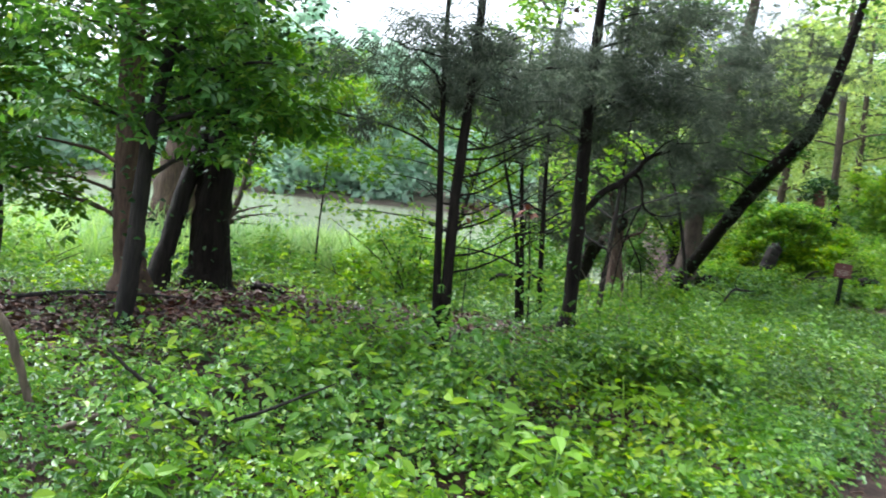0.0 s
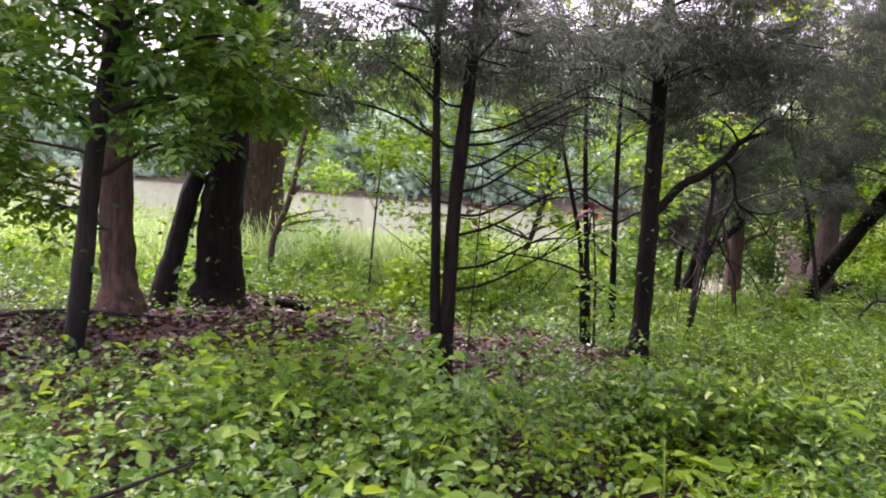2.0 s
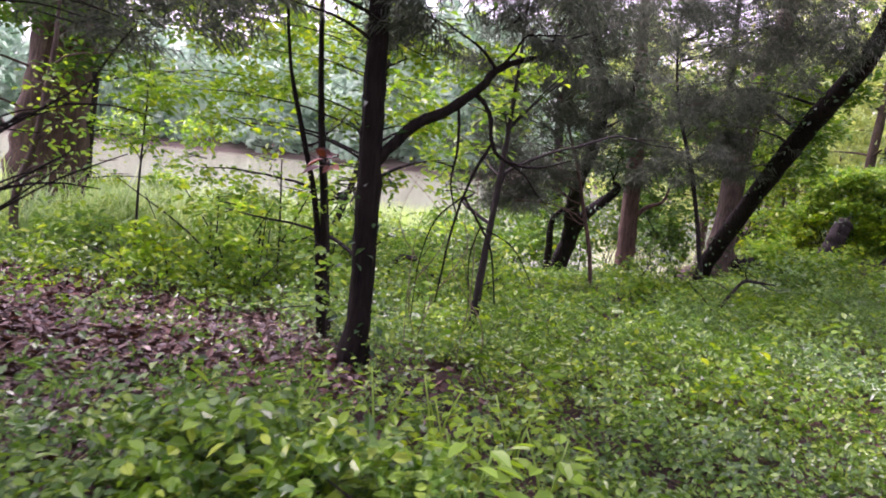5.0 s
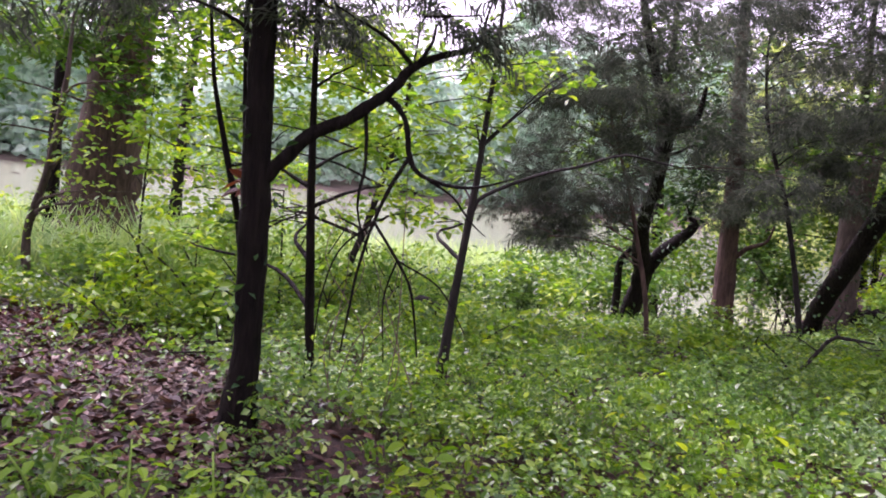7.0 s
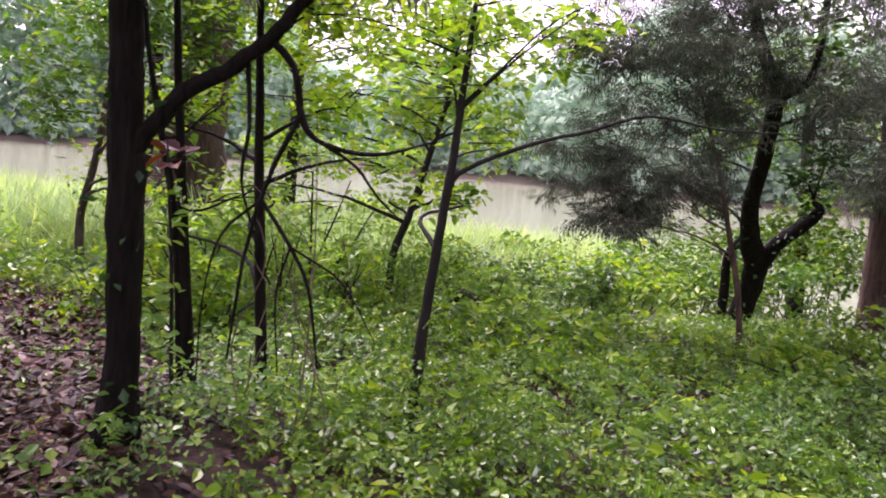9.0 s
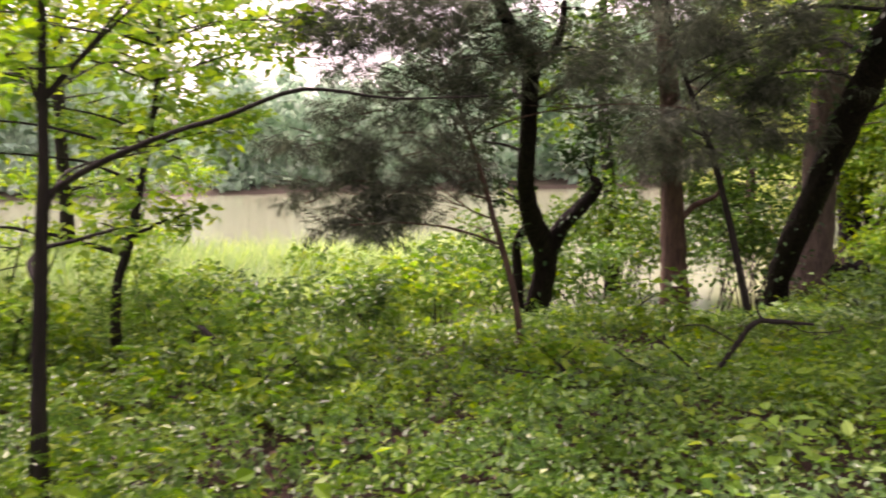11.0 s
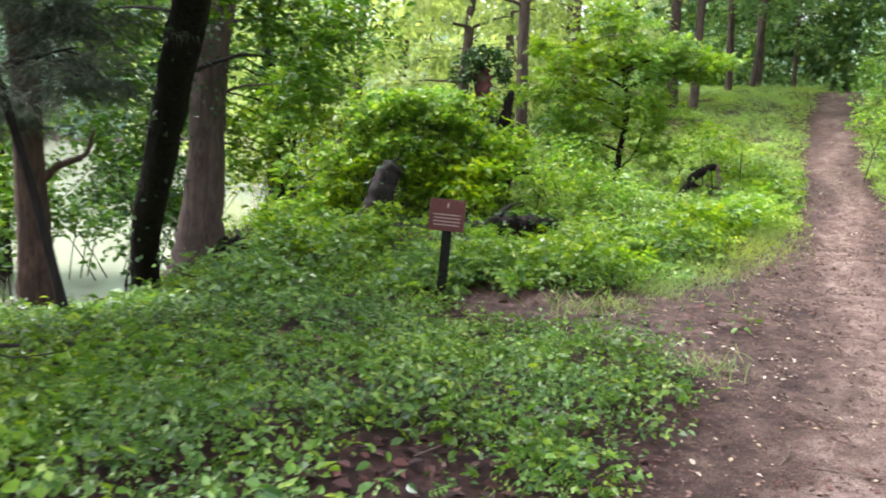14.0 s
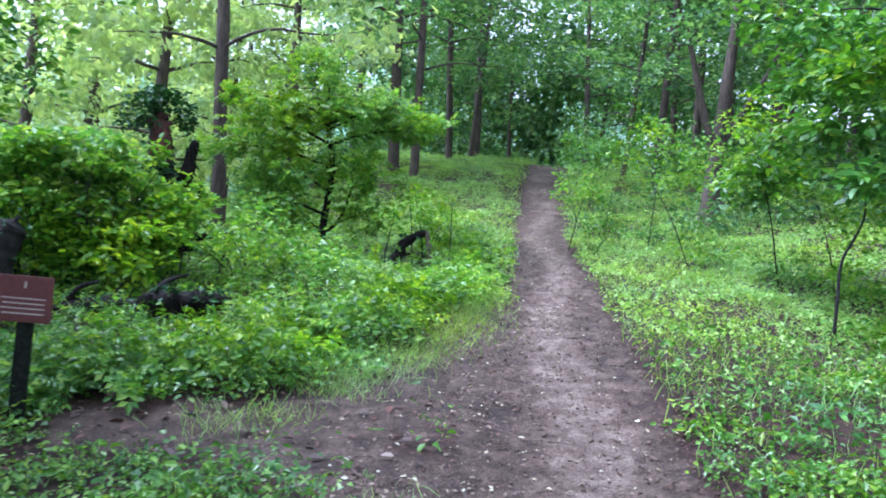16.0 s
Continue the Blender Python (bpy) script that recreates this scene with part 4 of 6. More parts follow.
tree("conifer", "straight conifer with reddish trunk and dark foliage", [[(5.89, 23.93, -0.57, 0.237), (5.86, 23.93, 0.03, 0.193), (5.84, 23.92, 0.71, 0.175), (5.79, 23.91, 2.35, 0.148), (5.66, 23.89, 3.95, 0.113)]],
     [(5.69, 23.83, 3.17, 0.49, 0.74, 520), (5.32, 23.66, 2.29, 0.41, 0.50, 320), (6.15, 24.03, 2.19, 0.46, 0.50, 320), (5.70, 23.6, 1.64, 0.50, 0.38, 300), (5.91, 23.93, 4.05, 0.57, 0.49, 360), (5.09, 23.56, 3.03, 0.41, 0.49, 260), (6.00, 23.97, 2.89, 0.67, 0.86, 360)],
     CEDAR, BARK_BROWN, 0.24, SPRAY, more=0.6, top=(7, 1.3, 480), sides=14, droop=0.7, tilt=0.8, grow=4,
     limbs=[[(5.85, 23.9, 0.75, 0.05), (6.15, 23.9, 1.05, 0.045), (6.45, 23.9, 1.2, 0.03), (6.55, 23.9, 1.5, 0.02)]])
tree("cedar", "thin leaning cedar with dark hanging sprays", [[(7.02, 20.94, 0.00, 0.039), (6.79, 20.90, 1.09, 0.036), (6.57, 20.86, 1.92, 0.033), (6.27, 20.80, 2.78, 0.023)]],
     [(7.01, 20.99, 2.14, 0.42, 0.36, 340), (6.84, 20.92, 2.67, 0.36, 0.36, 300), (5.99, 20.75, 2.09, 0.36, 0.36, 300), (6.92, 20.92, 2.24, 0.41, 0.41, 340), (7.27, 21.11, 2.97, 0.47, 0.35, 300), (6.32, 20.81, 1.96, 0.50, 0.40, 260), (6.60, 20.86, 3.6, 1.0, 0.9, 600), (6.66, 20.87, 4.5, 1.1, 0.9, 600), (7.6, 21.0, 3.3, 0.8, 0.7, 450), (6.0, 20.8, 3.2, 0.8, 0.7, 450), (7.3, 21.0, 2.2, 0.6, 0.5, 350), (7.15, 20.99, 2.79, 0.8, 0.6, 400), (5.8, 20.6, 4.7, 0.8, 0.5, 340), (7.8, 21.1, 4.9, 0.8, 0.5, 340), (5.7, 20.6, 3.8, 0.7, 0.45, 320), (7.7, 21.1, 4.1, 0.7, 0.5, 320), (8.4, 21.5, 3.7, 0.7, 0.5, 300), (8.7, 21.9, 4.6, 0.9, 0.6, 360), (6.3, 20.7, 2.95, 0.6, 0.35, 260), (8.2, 21.1, 5.2, 0.9, 0.6, 380), (9.0, 21.3, 4.6, 0.8, 0.5, 320), (8.6, 21.2, 4.0, 0.7, 0.45, 300), (7.0, 18.6, 3.9, 0.8, 0.4, 300), (7.5, 18.9, 4.4, 0.9, 0.4, 320), (7.9, 19.4, 3.7, 0.7, 0.35, 280), (6.9, 19.0, 4.9, 0.9, 0.4, 300), (6.41, 18.91, 5.03, 0.9, 0.5, 420), (7.30, 19.19, 4.57, 0.9, 0.5, 420), (7.81, 19.03, 5.16, 0.9, 0.5, 420), (8.03, 18.95, 4.01, 0.8, 0.45, 380), (8.76, 19.21, 4.69, 0.9, 0.5, 380), (5.66, 18.56, 5.19, 0.8, 0.4, 340), (6.94, 18.77, 3.60, 0.7, 0.35, 300)],
     CEDAR, BARK_DARK, 0.24, SPRAY, more=0.5, top=(5, 1.0, 380), droop=0.7, tilt=0.8, grow=1.8)
tree("leaning_ivy_tree", "black ivy-clad trunk leaning out over the undergrowth", [[(7.3, 23.15, -0.4, 0.14), (7.3, 22.9, 0.1, 0.142), (7.42, 22.4, 0.6, 0.148), (7.8, 21.33, 1.74, 0.145), (8.05, 20.6, 2.45, 0.148), (8.2, 20.0, 2.9, 0.145), (8.5, 19.3, 3.6, 0.12)]],
     [(8.18, 22.6, 3.33, 0.51, 0.59, 520), (8.64, 22.6, 2.83, 0.44, 0.52, 380), (8.7, 21.0, 3.3, 0.5, 0.4, 300), (7.54, 23.13, 3.10, 0.44, 0.66, 360), (8.95, 23.39, 2.33, 0.30, 0.30, 160), (8.75, 23.35, 3.62, 0.58, 0.44, 380), (6.97, 23.03, 2.66, 0.44, 0.44, 220), (6.57, 23.09, 3.18, 0.65, 0.43, 280)],
     LEAF, BARK_BLACK, 0.12, ivy=420, top=(7, 1.9, 320), sides=14, grow=3)
tree("broadleaf_tree", "thick grey-brown trunk behind a leaning tree", [[(7.70, 24.24, -0.11, 0.336), (7.73, 24.24, 0.48, 0.268), (7.78, 24.25, 1.32, 0.228), (7.83, 24.26, 2.38, 0.205), (8.02, 24.24, 3.84, 0.185), (8.26, 24.18, 4.85, 0.17)]],
     [(9.3, 24.6, 3.0, 0.6, 0.4, 300), (9.0, 24.6, 2.2, 0.5, 0.4, 240), (6.9, 24.6, 3.0, 0.5, 0.4, 240)], LEAF, BARK_GREY, 0.12, more=2.0, top=(7, 2.2, 260), sides=18, grow=4, ivy=900, ivy_from=1.7)

tree("waterside_tree", "tall leafy tree standing at the water's edge", [[(4.2, 27.6, -0.6, 0.16), (4.1, 27.8, 1.2, 0.14), (3.9, 28.0, 3.2, 0.11), (3.9, 28.1, 5.0, 0.08)]],
     [(3.98, 28.11, 5.71, 1.19, 1.06, 420), (2.61, 28.08, 2.86, 1.05, 0.93, 380), (3.53, 28.25, 4.24, 1.04, 0.81, 360), (4.3, 28.12, 3.91, 1.04, 1.04, 380), (4.9, 28.19, 5.25, 0.95, 0.83, 320), (5.4, 28.2, 3.2, 0.9, 0.8, 320), (4.6, 28.0, 1.9, 0.9, 0.7, 300)], LEAF, BARK_DARK, 0.17, top=(6, 1.8, 360), grow=3)
tree("waterside_tree", "broad green tree behind the leaning trunk", [[(8.6, 29.6, -0.2, 0.18), (8.5, 29.8, 1.5, 0.16), (8.3, 30.0, 3.4, 0.12), (8.2, 30.1, 5.4, 0.08)]],
     [(6.69, 29.45, 5.79, 1.34, 1.21, 460), (8.22, 30.10, 4.63, 1.08, 1.21, 380), (9.10, 30.21, 5.35, 1.46, 1.46, 460), (10.97, 30.19, 6.06, 1.43, 1.43, 420), (10.10, 29.93, 3.71, 1.07, 0.84, 340), (7.2, 29.6, 3.4, 1.0, 0.9, 360), (8.4, 29.8, 2.6, 0.9, 0.7, 300), (6.5, 29.2, 2.2, 0.9, 0.8, 320), (6.20, 27.30, 2.73, 0.7, 0.5, 300), (6.76, 27.93, 1.98, 0.7, 0.5, 300), (6.05, 27.78, 1.32, 0.6, 0.5, 260), (7.42, 28.03, 2.92, 0.7, 0.5, 300), (5.90, 27.23, 2.13, 0.6, 0.5, 260), (7.53, 28.54, 1.58, 0.6, 0.5, 240), (9.09, 28.14, 2.52, 0.5, 0.4, 200)], LEAF, BARK_DARK, 0.17, top=(6, 2.0, 380), grow=3)

tree("young_tree", "young dark-stemmed tree with broad green leaves", [[(8.85, 28.95, 0.2, 0.06), (8.85, 28.95, 0.9, 0.05), (8.90, 28.95, 1.9, 0.04), (8.95, 28.95, 3.2, 0.025)]],
     [(8.95, 28.95, 1.90, 0.5, 0.25, 200), (8.35, 29.15, 2.40, 0.5, 0.3, 200), (9.35, 28.75, 2.60, 0.5, 0.3, 200), (8.85, 28.95, 3.20, 0.7, 0.4, 260), (8.25, 28.75, 1.70, 0.4, 0.2, 120)], LEAF, BARK_BLACK, 0.13, top=(3, 0.9, 160), grow=1.0)

# ---- stumps, logs, dead wood ----
def log(name, label, points, mat, category="log", sides=12, stubs=(), ivy=0, knots=0.2):
    x, y, z, r = points[0]
    root = thing(name, x, y, z, label, category)
    tube("trunk", points, mat, root, sides, 6, knots, knots * 0.6)
    for s in stubs:
        tube("stub", s, mat, root, 6, 3, 0.15, 0.1)
    if ivy:
        r = rail(points, 8)
        k = rng.integers(0, len(r), ivy)
        d = unit(rng.normal(0, 1, (ivy, 3)))
        d[:, 2] = abs(d[:, 2])
        P = r[k, :3] + d * r[k, 3:4] * 1.15
        part("ivy", mesh_from("ivy", *leaf_arrays(P, rng.uniform(0.06, 0.12, ivy), KITE, 0.8, 0.4, d), IVY), root, "dark trailing ivy leaves")
    return root


log("tree_stump", "leaning broken stump with dark wet wood", rooted([(10.02, 25.31, 0.2, 0.26), (10.08, 25.31, 0.55, 0.21), (10.16, 25.32, 0.85, 0.19), (10.26, 25.33, 1.1, 0.17), (10.31, 25.33, 1.2, 0.15)]), BARK_DARK, "stump", 14, [[(10.2, 25.3, 1.1, 0.05), (10.36, 25.3, 1.3, 0.02)]], 50, 0.08)
log("dead_snag", "dark dead snag with forked roots", rooted([(12.46, 27.71, 1.00, 0.216), (12.52, 27.68, 1.57, 0.138), (12.60, 27.63, 2.09, 0.103), (12.67, 27.59, 2.53, 0.060)]), BARK_BLACK, "snag", 10,
    [[(12.5, 27.7, 1.2, 0.09), (12.8, 27.55, 1.1, 0.08), (13.2, 27.3, 1.15, 0.05)], [(12.6, 27.6, 1.2, 0.07), (12.75, 27.5, 1.6, 0.05), (12.8, 27.5, 1.95, 0.02)]], 80)
snag = tree("dead_snag", "broken ivy-topped trunk with reddish dead wood", [[(12.38, 27.9, 1.0, 0.16), (12.33, 27.95, 1.81, 0.16), (12.28, 28.0, 2.23, 0.17), (12.22, 28.0, 2.70, 0.15), (12.17, 28.0, 2.95, 0.1)]], [(12.2, 27.8, 3.1, 0.42, 0.24, 420), (11.85, 27.75, 2.8, 0.26, 0.3, 260), (12.55, 27.75, 2.85, 0.2, 0.25, 160), (12.2, 27.65, 2.1, 0.3, 0.2, 160)], IVY, BARK_DARK, 0.1, top=None, grow=0, category="snag", ivy=90)
tube("rotten_wood", [(12.27, 27.86, 2.2, 0.17), (12.24, 27.84, 2.4, 0.16), (12.2, 27.84, 2.62, 0.15), (12.17, 27.86, 2.85, 0.13)], REDWOOD, snag, 9, 4, 0.3, 0.2, "crumbling red-brown wood")
log("fallen_log", "rotting black fallen log overgrown with brambles", [(9.9, 24.85, 0.16, 0.19), (10.3, 24.7, 0.22, 0.2), (10.6, 24.62, 0.25, 0.17), (11.05, 24.4, 0.34, 0.19), (11.4, 24.2, 0.4, 0.15), (11.72, 24.05, 0.47, 0.17), (12.05, 23.95, 0.53, 0.14), (12.33, 23.8, 0.56, 0.08)], BARK_BLACK, "log", 12,
    [[(11.7, 24.0, 0.45, 0.06), (11.8, 23.8, 0.3, 0.05), (11.95, 23.65, 0.1, 0.04)], [(10.8, 24.5, 0.4, 0.05), (10.9, 24.35, 0.62, 0.03), (11.1, 24.3, 0.7, 0.015)], [(11.5, 24.15, 0.5, 0.05), (11.75, 24.2, 0.72, 0.03), (12.0, 24.3, 0.8, 0.01)]], 260, 0.2)
log("fallen_log", "short dark fallen log beside a trunk", [(7.95, 24.1, 0.08, 0.13), (8.2, 24.12, 0.1, 0.14), (8.5, 24.2, 0.1, 0.12), (8.7, 24.25, 0.08, 0.08)], BARK_BLACK, ivy=20)
log("broken_limb", "broken dark limb propped among shrubs", [(15.47, 26.55, 0.75, 0.09), (15.65, 26.44, 0.98, 0.09), (15.77, 26.37, 1.25, 0.08), (16.05, 26.21, 1.40, 0.05)], BARK_BLACK, "log", 8, [[(15.75, 26.4, 1.05, 0.03), (16.0, 26.3, 1.0, 0.025), (16.3, 26.2, 1.08, 0.015)]], 20)
log("broken_limb", "greyish upright broken branch", [(16.15, 26.15, 0.8, 0.05), (16.1, 26.18, 1.1, 0.045), (16.04, 26.20, 1.42, 0.035)], DEADWOOD, "branch", 8)
log("dead_branch", "crooked dead branch lying in the undergrowth", [(6.89, 18.18, 0.08, 0.022), (7.03, 18.21, 0.30, 0.022), (7.14, 18.22, 0.46, 0.022), (7.25, 18.24, 0.48, 0.022), (7.54, 18.30, 0.46, 0.010)], BARK_DARK, "branch", 7,
    [[(7.35, 18.26, 0.47, 0.007), (7.5, 18.29, 0.4, 0.005), (7.72, 18.32, 0.42, 0.003)], [(7.2, 18.23, 0.46, 0.01), (7.15, 18.2, 0.62, 0.008), (7.22, 18.2, 0.8, 0.004)], [(7.03, 18.2, 0.3, 0.008), (6.8, 18.2, 0.42, 0.006), (6.6, 18.2, 0.4, 0.003)]])
log("dead_branch", "thin dead branch across low leaves", [(6.66, 17.94, 0.02, 0.016), (6.39, 17.89, 0.14, 0.013), (6.18, 17.85, 0.28, 0.006)], BARK_DARK, "branch", 6, [[(6.83, 17.97, 0.03, 0.016), (6.66, 17.94, 0.22, 0.012), (6.47, 17.90, 0.38, 0.006)]])
log("dead_branch", "short dark log on the leaf litter", [(0.01, 12.93, 0.27, 0.037), (0.22, 12.98, 0.30, 0.05), (0.46, 13.04, 0.26, 0.03)], BARK_BLACK, "log", 8)
log("dead_branch", "long thin fallen branch under ivy trees", [(-1.82, 10.92, 0.17, 0.020), (-1.34, 11.04, 0.27, 0.022), (-0.86, 11.16, 0.34, 0.020), (-0.23, 11.31, 0.35, 0.016), (0.6, 11.5, 0.34, 0.008)], BARK_DARK, "branch", 7)
log("dead_branch", "crooked pale-brown fallen branch", [(0.30, 7.93, 0.95, 0.012), (0.50, 7.97, 0.73, 0.022), (0.58, 7.98, 0.55, 0.022), (0.63, 7.99, 0.39, 0.019), (0.73, 8.01, 0.20, 0.019), (0.93, 8.04, 0.27, 0.016), (1.10, 8.06, 0.38, 0.008)], DEADWOOD, "branch", 8, [[(0.7, 8.0, 0.25, 0.015), (0.72, 8.0, 0.08, 0.015), (0.74, 8.0, -0.05, 0.014)]])
log("dead_branch", "thin dark bent branch in low plants", [(0.92, 8.20, 0.61, 0.006), (1.10, 8.23, 0.46, 0.012), (1.39, 8.28, 0.25, 0.013), (1.67, 8.33, 0.30, 0.011), (1.94, 8.38, 0.43, 0.008), (2.12, 8.41, 0.52, 0.004)], BARK_DARK, "branch", 6, [[(1.39, 8.28, 0.26, 0.01), (1.42, 8.3, 0.08, 0.01), (1.44, 8.3, -0.04, 0.01)]])

vines = thing("vine_tangle", 4.2, 13.8, z_at(4.2, 13.8), "tangle of thin hanging vines and dead stems", "vines")
for k in range(8):
    vx, vy = 3.9 + 0.13 * (k % 6) + rng.normal(0, 0.04), 13.45 + 0.35 * (k // 6) + rng.normal(0, 0.12)
    vt, vg = rng.uniform(1.0, 1.85), z_at(vx, vy)
    tube("vine", [(vx, vy, vg - 0.02, 0.004), (vx + rng.normal(0, 0.1), vy, vg + vt * 0.35, 0.004), (vx + rng.normal(0, 0.2), vy + rng.normal(0, 0.1), vg + vt * 0.7, 0.003), (vx + rng.normal(0, 0.16), vy, vg + vt, 0.002)], DEADWOOD, vines, 5, 4, 0.1, 0.3)
tree("thin_sapling", "thin leafy sapling beside a cedar trunk", [[(3.35, 13.5, 0.1, 0.012), (3.3, 13.5, 0.8, 0.01), (3.2, 13.5, 1.6, 0.007)]], [(3.3, 13.3, 0.75, 0.22, 0.2, 50), (3.2, 13.5, 1.2, 0.25, 0.2, 50), (3.5, 13.2, 0.5, 0.25, 0.15, 60)], LEAF_BRIGHT, BARK_DARK, 0.08, top=None, grow=0)
log("dead_branch", "curved dead branch arching from the ground", [(2.75, 17.2, 0.05, 0.03), (2.9, 17.1, 0.32, 0.035), (3.2, 16.9, 0.36, 0.03), (3.45, 16.8, 0.2, 0.02)], BARK_DARK, "branch", 8)

# ---- trail sign ----
def box(name, mat, parent, m, sx, sy, sz, bevel=0.004, label=""):
    bm = bmesh.new()
    bmesh.ops.create_cube(bm, size=1, matrix=Matrix.Diagonal((sx, sy, sz, 1)))
    bmesh.ops.bevel(bm, geom=bm.edges[:], offset=bevel, segments=2, affect="EDGES")
    me = bpy.data.meshes.new(name)
    bm.to_mesh(me)
    bm.free()
    me.materials.append(mat)
    ob = new(name, me)
    ob.parent = parent
    ob.matrix_parent_inverse = Matrix()
    ob.matrix_basis = m
    return tagged(ob, label)


SX, SY = 10.29, 21.33
sg = thing("trail_sign", SX, SY, z_at(SX, SY), "brown painted trail sign on a dark wooden post", "sign")
sg.rotation_euler = (0, radians(2.5), radians(-17))
box("post", POST_DARK, sg, pose(0.01, 0.045, 0.34), 0.09, 0.085, 0.95, 0.008)
board = box("board", SIGN_BROWN, sg, pose(0, -0.012, 0.87), 0.345, 0.022, 0.305, 0.005, "reddish-brown painted board")
for k in range(4):
    box("lettering_line", SIGN_WHITE, board, pose(0.0 + 0.004 * (k % 2), -0.0125, 0.005 - 0.033 * k), 0.265 - 0.015 * (k % 2), 0.003, 0.009, 0.001, "unreadable pale line of lettering")
box("emblem", SIGN_WHITE, board, pose(0.005, -0.0125, 0.095), 0.014, 0.003, 0.045, 0.001, "small pale emblem")

# ---- shrubs round the trail ----
def shrub(name, label, clusters, leaf, size, shape=BROAD, more=1.0, stems=5, group="", tilt=0.6):
    c0 = np.array([c[:2] for c in clusters]).mean(0)
    root = thing(name, c0[0], c0[1], z_at(*c0), label, "shrub", group)
    st = []
    for c in clusters:
        for _ in range(stems):
            a = np.array([c[0] + rng.normal(0, c[3] * 0.35), c[1] + rng.normal(0, c[3] * 0.35)])
            g = z_at(*a)
            b = np.array([c[0] + rng.normal(0, c[3] * 0.6), c[1] + rng.normal(0, c[3] * 0.6), max(c[2] + c[4] * rng.uniform(-0.2, 0.8), g + 0.2)])
            st.append(tube_arrays([(*a, g - 0.05, 0.012), (*(a * 0.6 + b[:2] * 0.4), g + 0.5 * (b[2] - g), 0.009), (*b, 0.004)], 5, 3, 0.1))
    tagged(part("brushwood", mesh_from("brushwood", *join(st), BARK_DARK, True), root), kind="stuff")
    arrays, tufts = [], []
    for c in clusters:
        tufts.append((c[0], c[1], c[2], c[3] * 0.92, c[4] * 0.92, c[5] * 1.15))
        for _ in range(5):
            a, up = rng.uniform(0, 2 * np.pi), rng.uniform(-0.3, 1.1)
            r = c[3] * rng.uniform(0.7, 1.15) * (1 - 0.4 * max(up, 0))
            tufts.append((c[0] + r * np.cos(a), c[1] + r * np.sin(a), c[2] + c[4] * up, c[3] * 0.36, c[4] * 0.34, c[5] * 0.13))
    for c in tufts:
        P, out = cloud(c[:3], c[3], c[4], max(8, int(c[5] * more)))
        P[:, 2] = np.maximum(P[:, 2], height(P[:, 0], P[:, 1]) + 0.03)
        arrays.append(leaf_arrays(P, size * rng.uniform(0.6, 1.35, len(P)), shape, tilt, 0.25, out * 0.5))
    part("leaves", mesh_from("leaves", *join(arrays), leaf), root)
    return root


for c in [(10.48, 25.95, 2.04, 0.54, 0.30, 360), (11.01, 25.9, 1.96, 0.54, 0.30, 360), (10.80, 25.9, 1.44, 0.67, 0.45, 520), (11.59, 26.13, 1.74, 0.51, 0.46, 400), (10.96, 26.6, 2.03, 0.61, 0.35, 300), (10.0, 26.3, 1.89, 0.50, 0.39, 320), (9.6, 26.4, 1.0, 0.7, 0.5, 420), (11.4, 25.3, 0.9, 0.6, 0.35, 320), (11.2, 25.7, 1.25, 0.6, 0.4, 340), (11.9, 25.8, 1.3, 0.5, 0.4, 300), (10.0, 26.2, 1.3, 0.6, 0.4, 320), (12.2, 26.4, 1.5, 0.5, 0.4, 280), (11.0, 25.65, 0.75, 0.5, 0.3, 260), (11.6, 25.7, 0.8, 0.5, 0.3, 260), (10.75, 25.9, 0.95, 0.4, 0.3, 220)]:
    shrub("shrub", "dense fresh-green shrub over rotting logs", [c], LEAF_BRIGHT, 0.105, group="shrubs by the trail", more=1.5)
tree("small_tree", "small bright-green tree with drooping leafy branches", [[(14.82, 27.68, 0.79, 0.067), (14.87, 27.65, 1.56, 0.062), (14.93, 27.62, 2.33, 0.052), (14.82, 27.68, 3.07, 0.038)], [(14.85, 27.66, 1.2, 0.03), (15.1, 27.5, 1.55, 0.025), (15.25, 27.45, 2.1, 0.015)]],
     [(14.62, 27.75, 3.43, 0.75, 0.56, 460), (14.00, 28.12, 3.00, 0.75, 0.52, 360), (15.37, 27.32, 3.21, 0.66, 0.42, 260), (14.20, 28.00, 2.26, 0.66, 0.57, 340), (15.18, 27.43, 2.35, 0.66, 0.57, 340), (15.68, 27.13, 3.43, 0.47, 0.24, 120), (14.58, 27.78, 4.08, 0.47, 0.33, 180), (13.83, 28.22, 1.75, 0.38, 0.38, 120), (15.39, 27.30, 1.61, 0.47, 0.38, 160), (16.0, 27.0, 3.05, 0.4, 0.16, 110), (16.35, 26.9, 3.3, 0.3, 0.12, 70), (13.3, 28.5, 2.6, 0.42, 0.2, 120), (13.5, 28.4, 3.45, 0.3, 0.2, 80), (14.3, 27.9, 1.5, 0.5, 0.3, 170)],
     LEAF_BRIGHT, BARK_BLACK, 0.16, PINNATE, more=1.15, top=None, grow=0.6, droop=0.8, shoots=7)
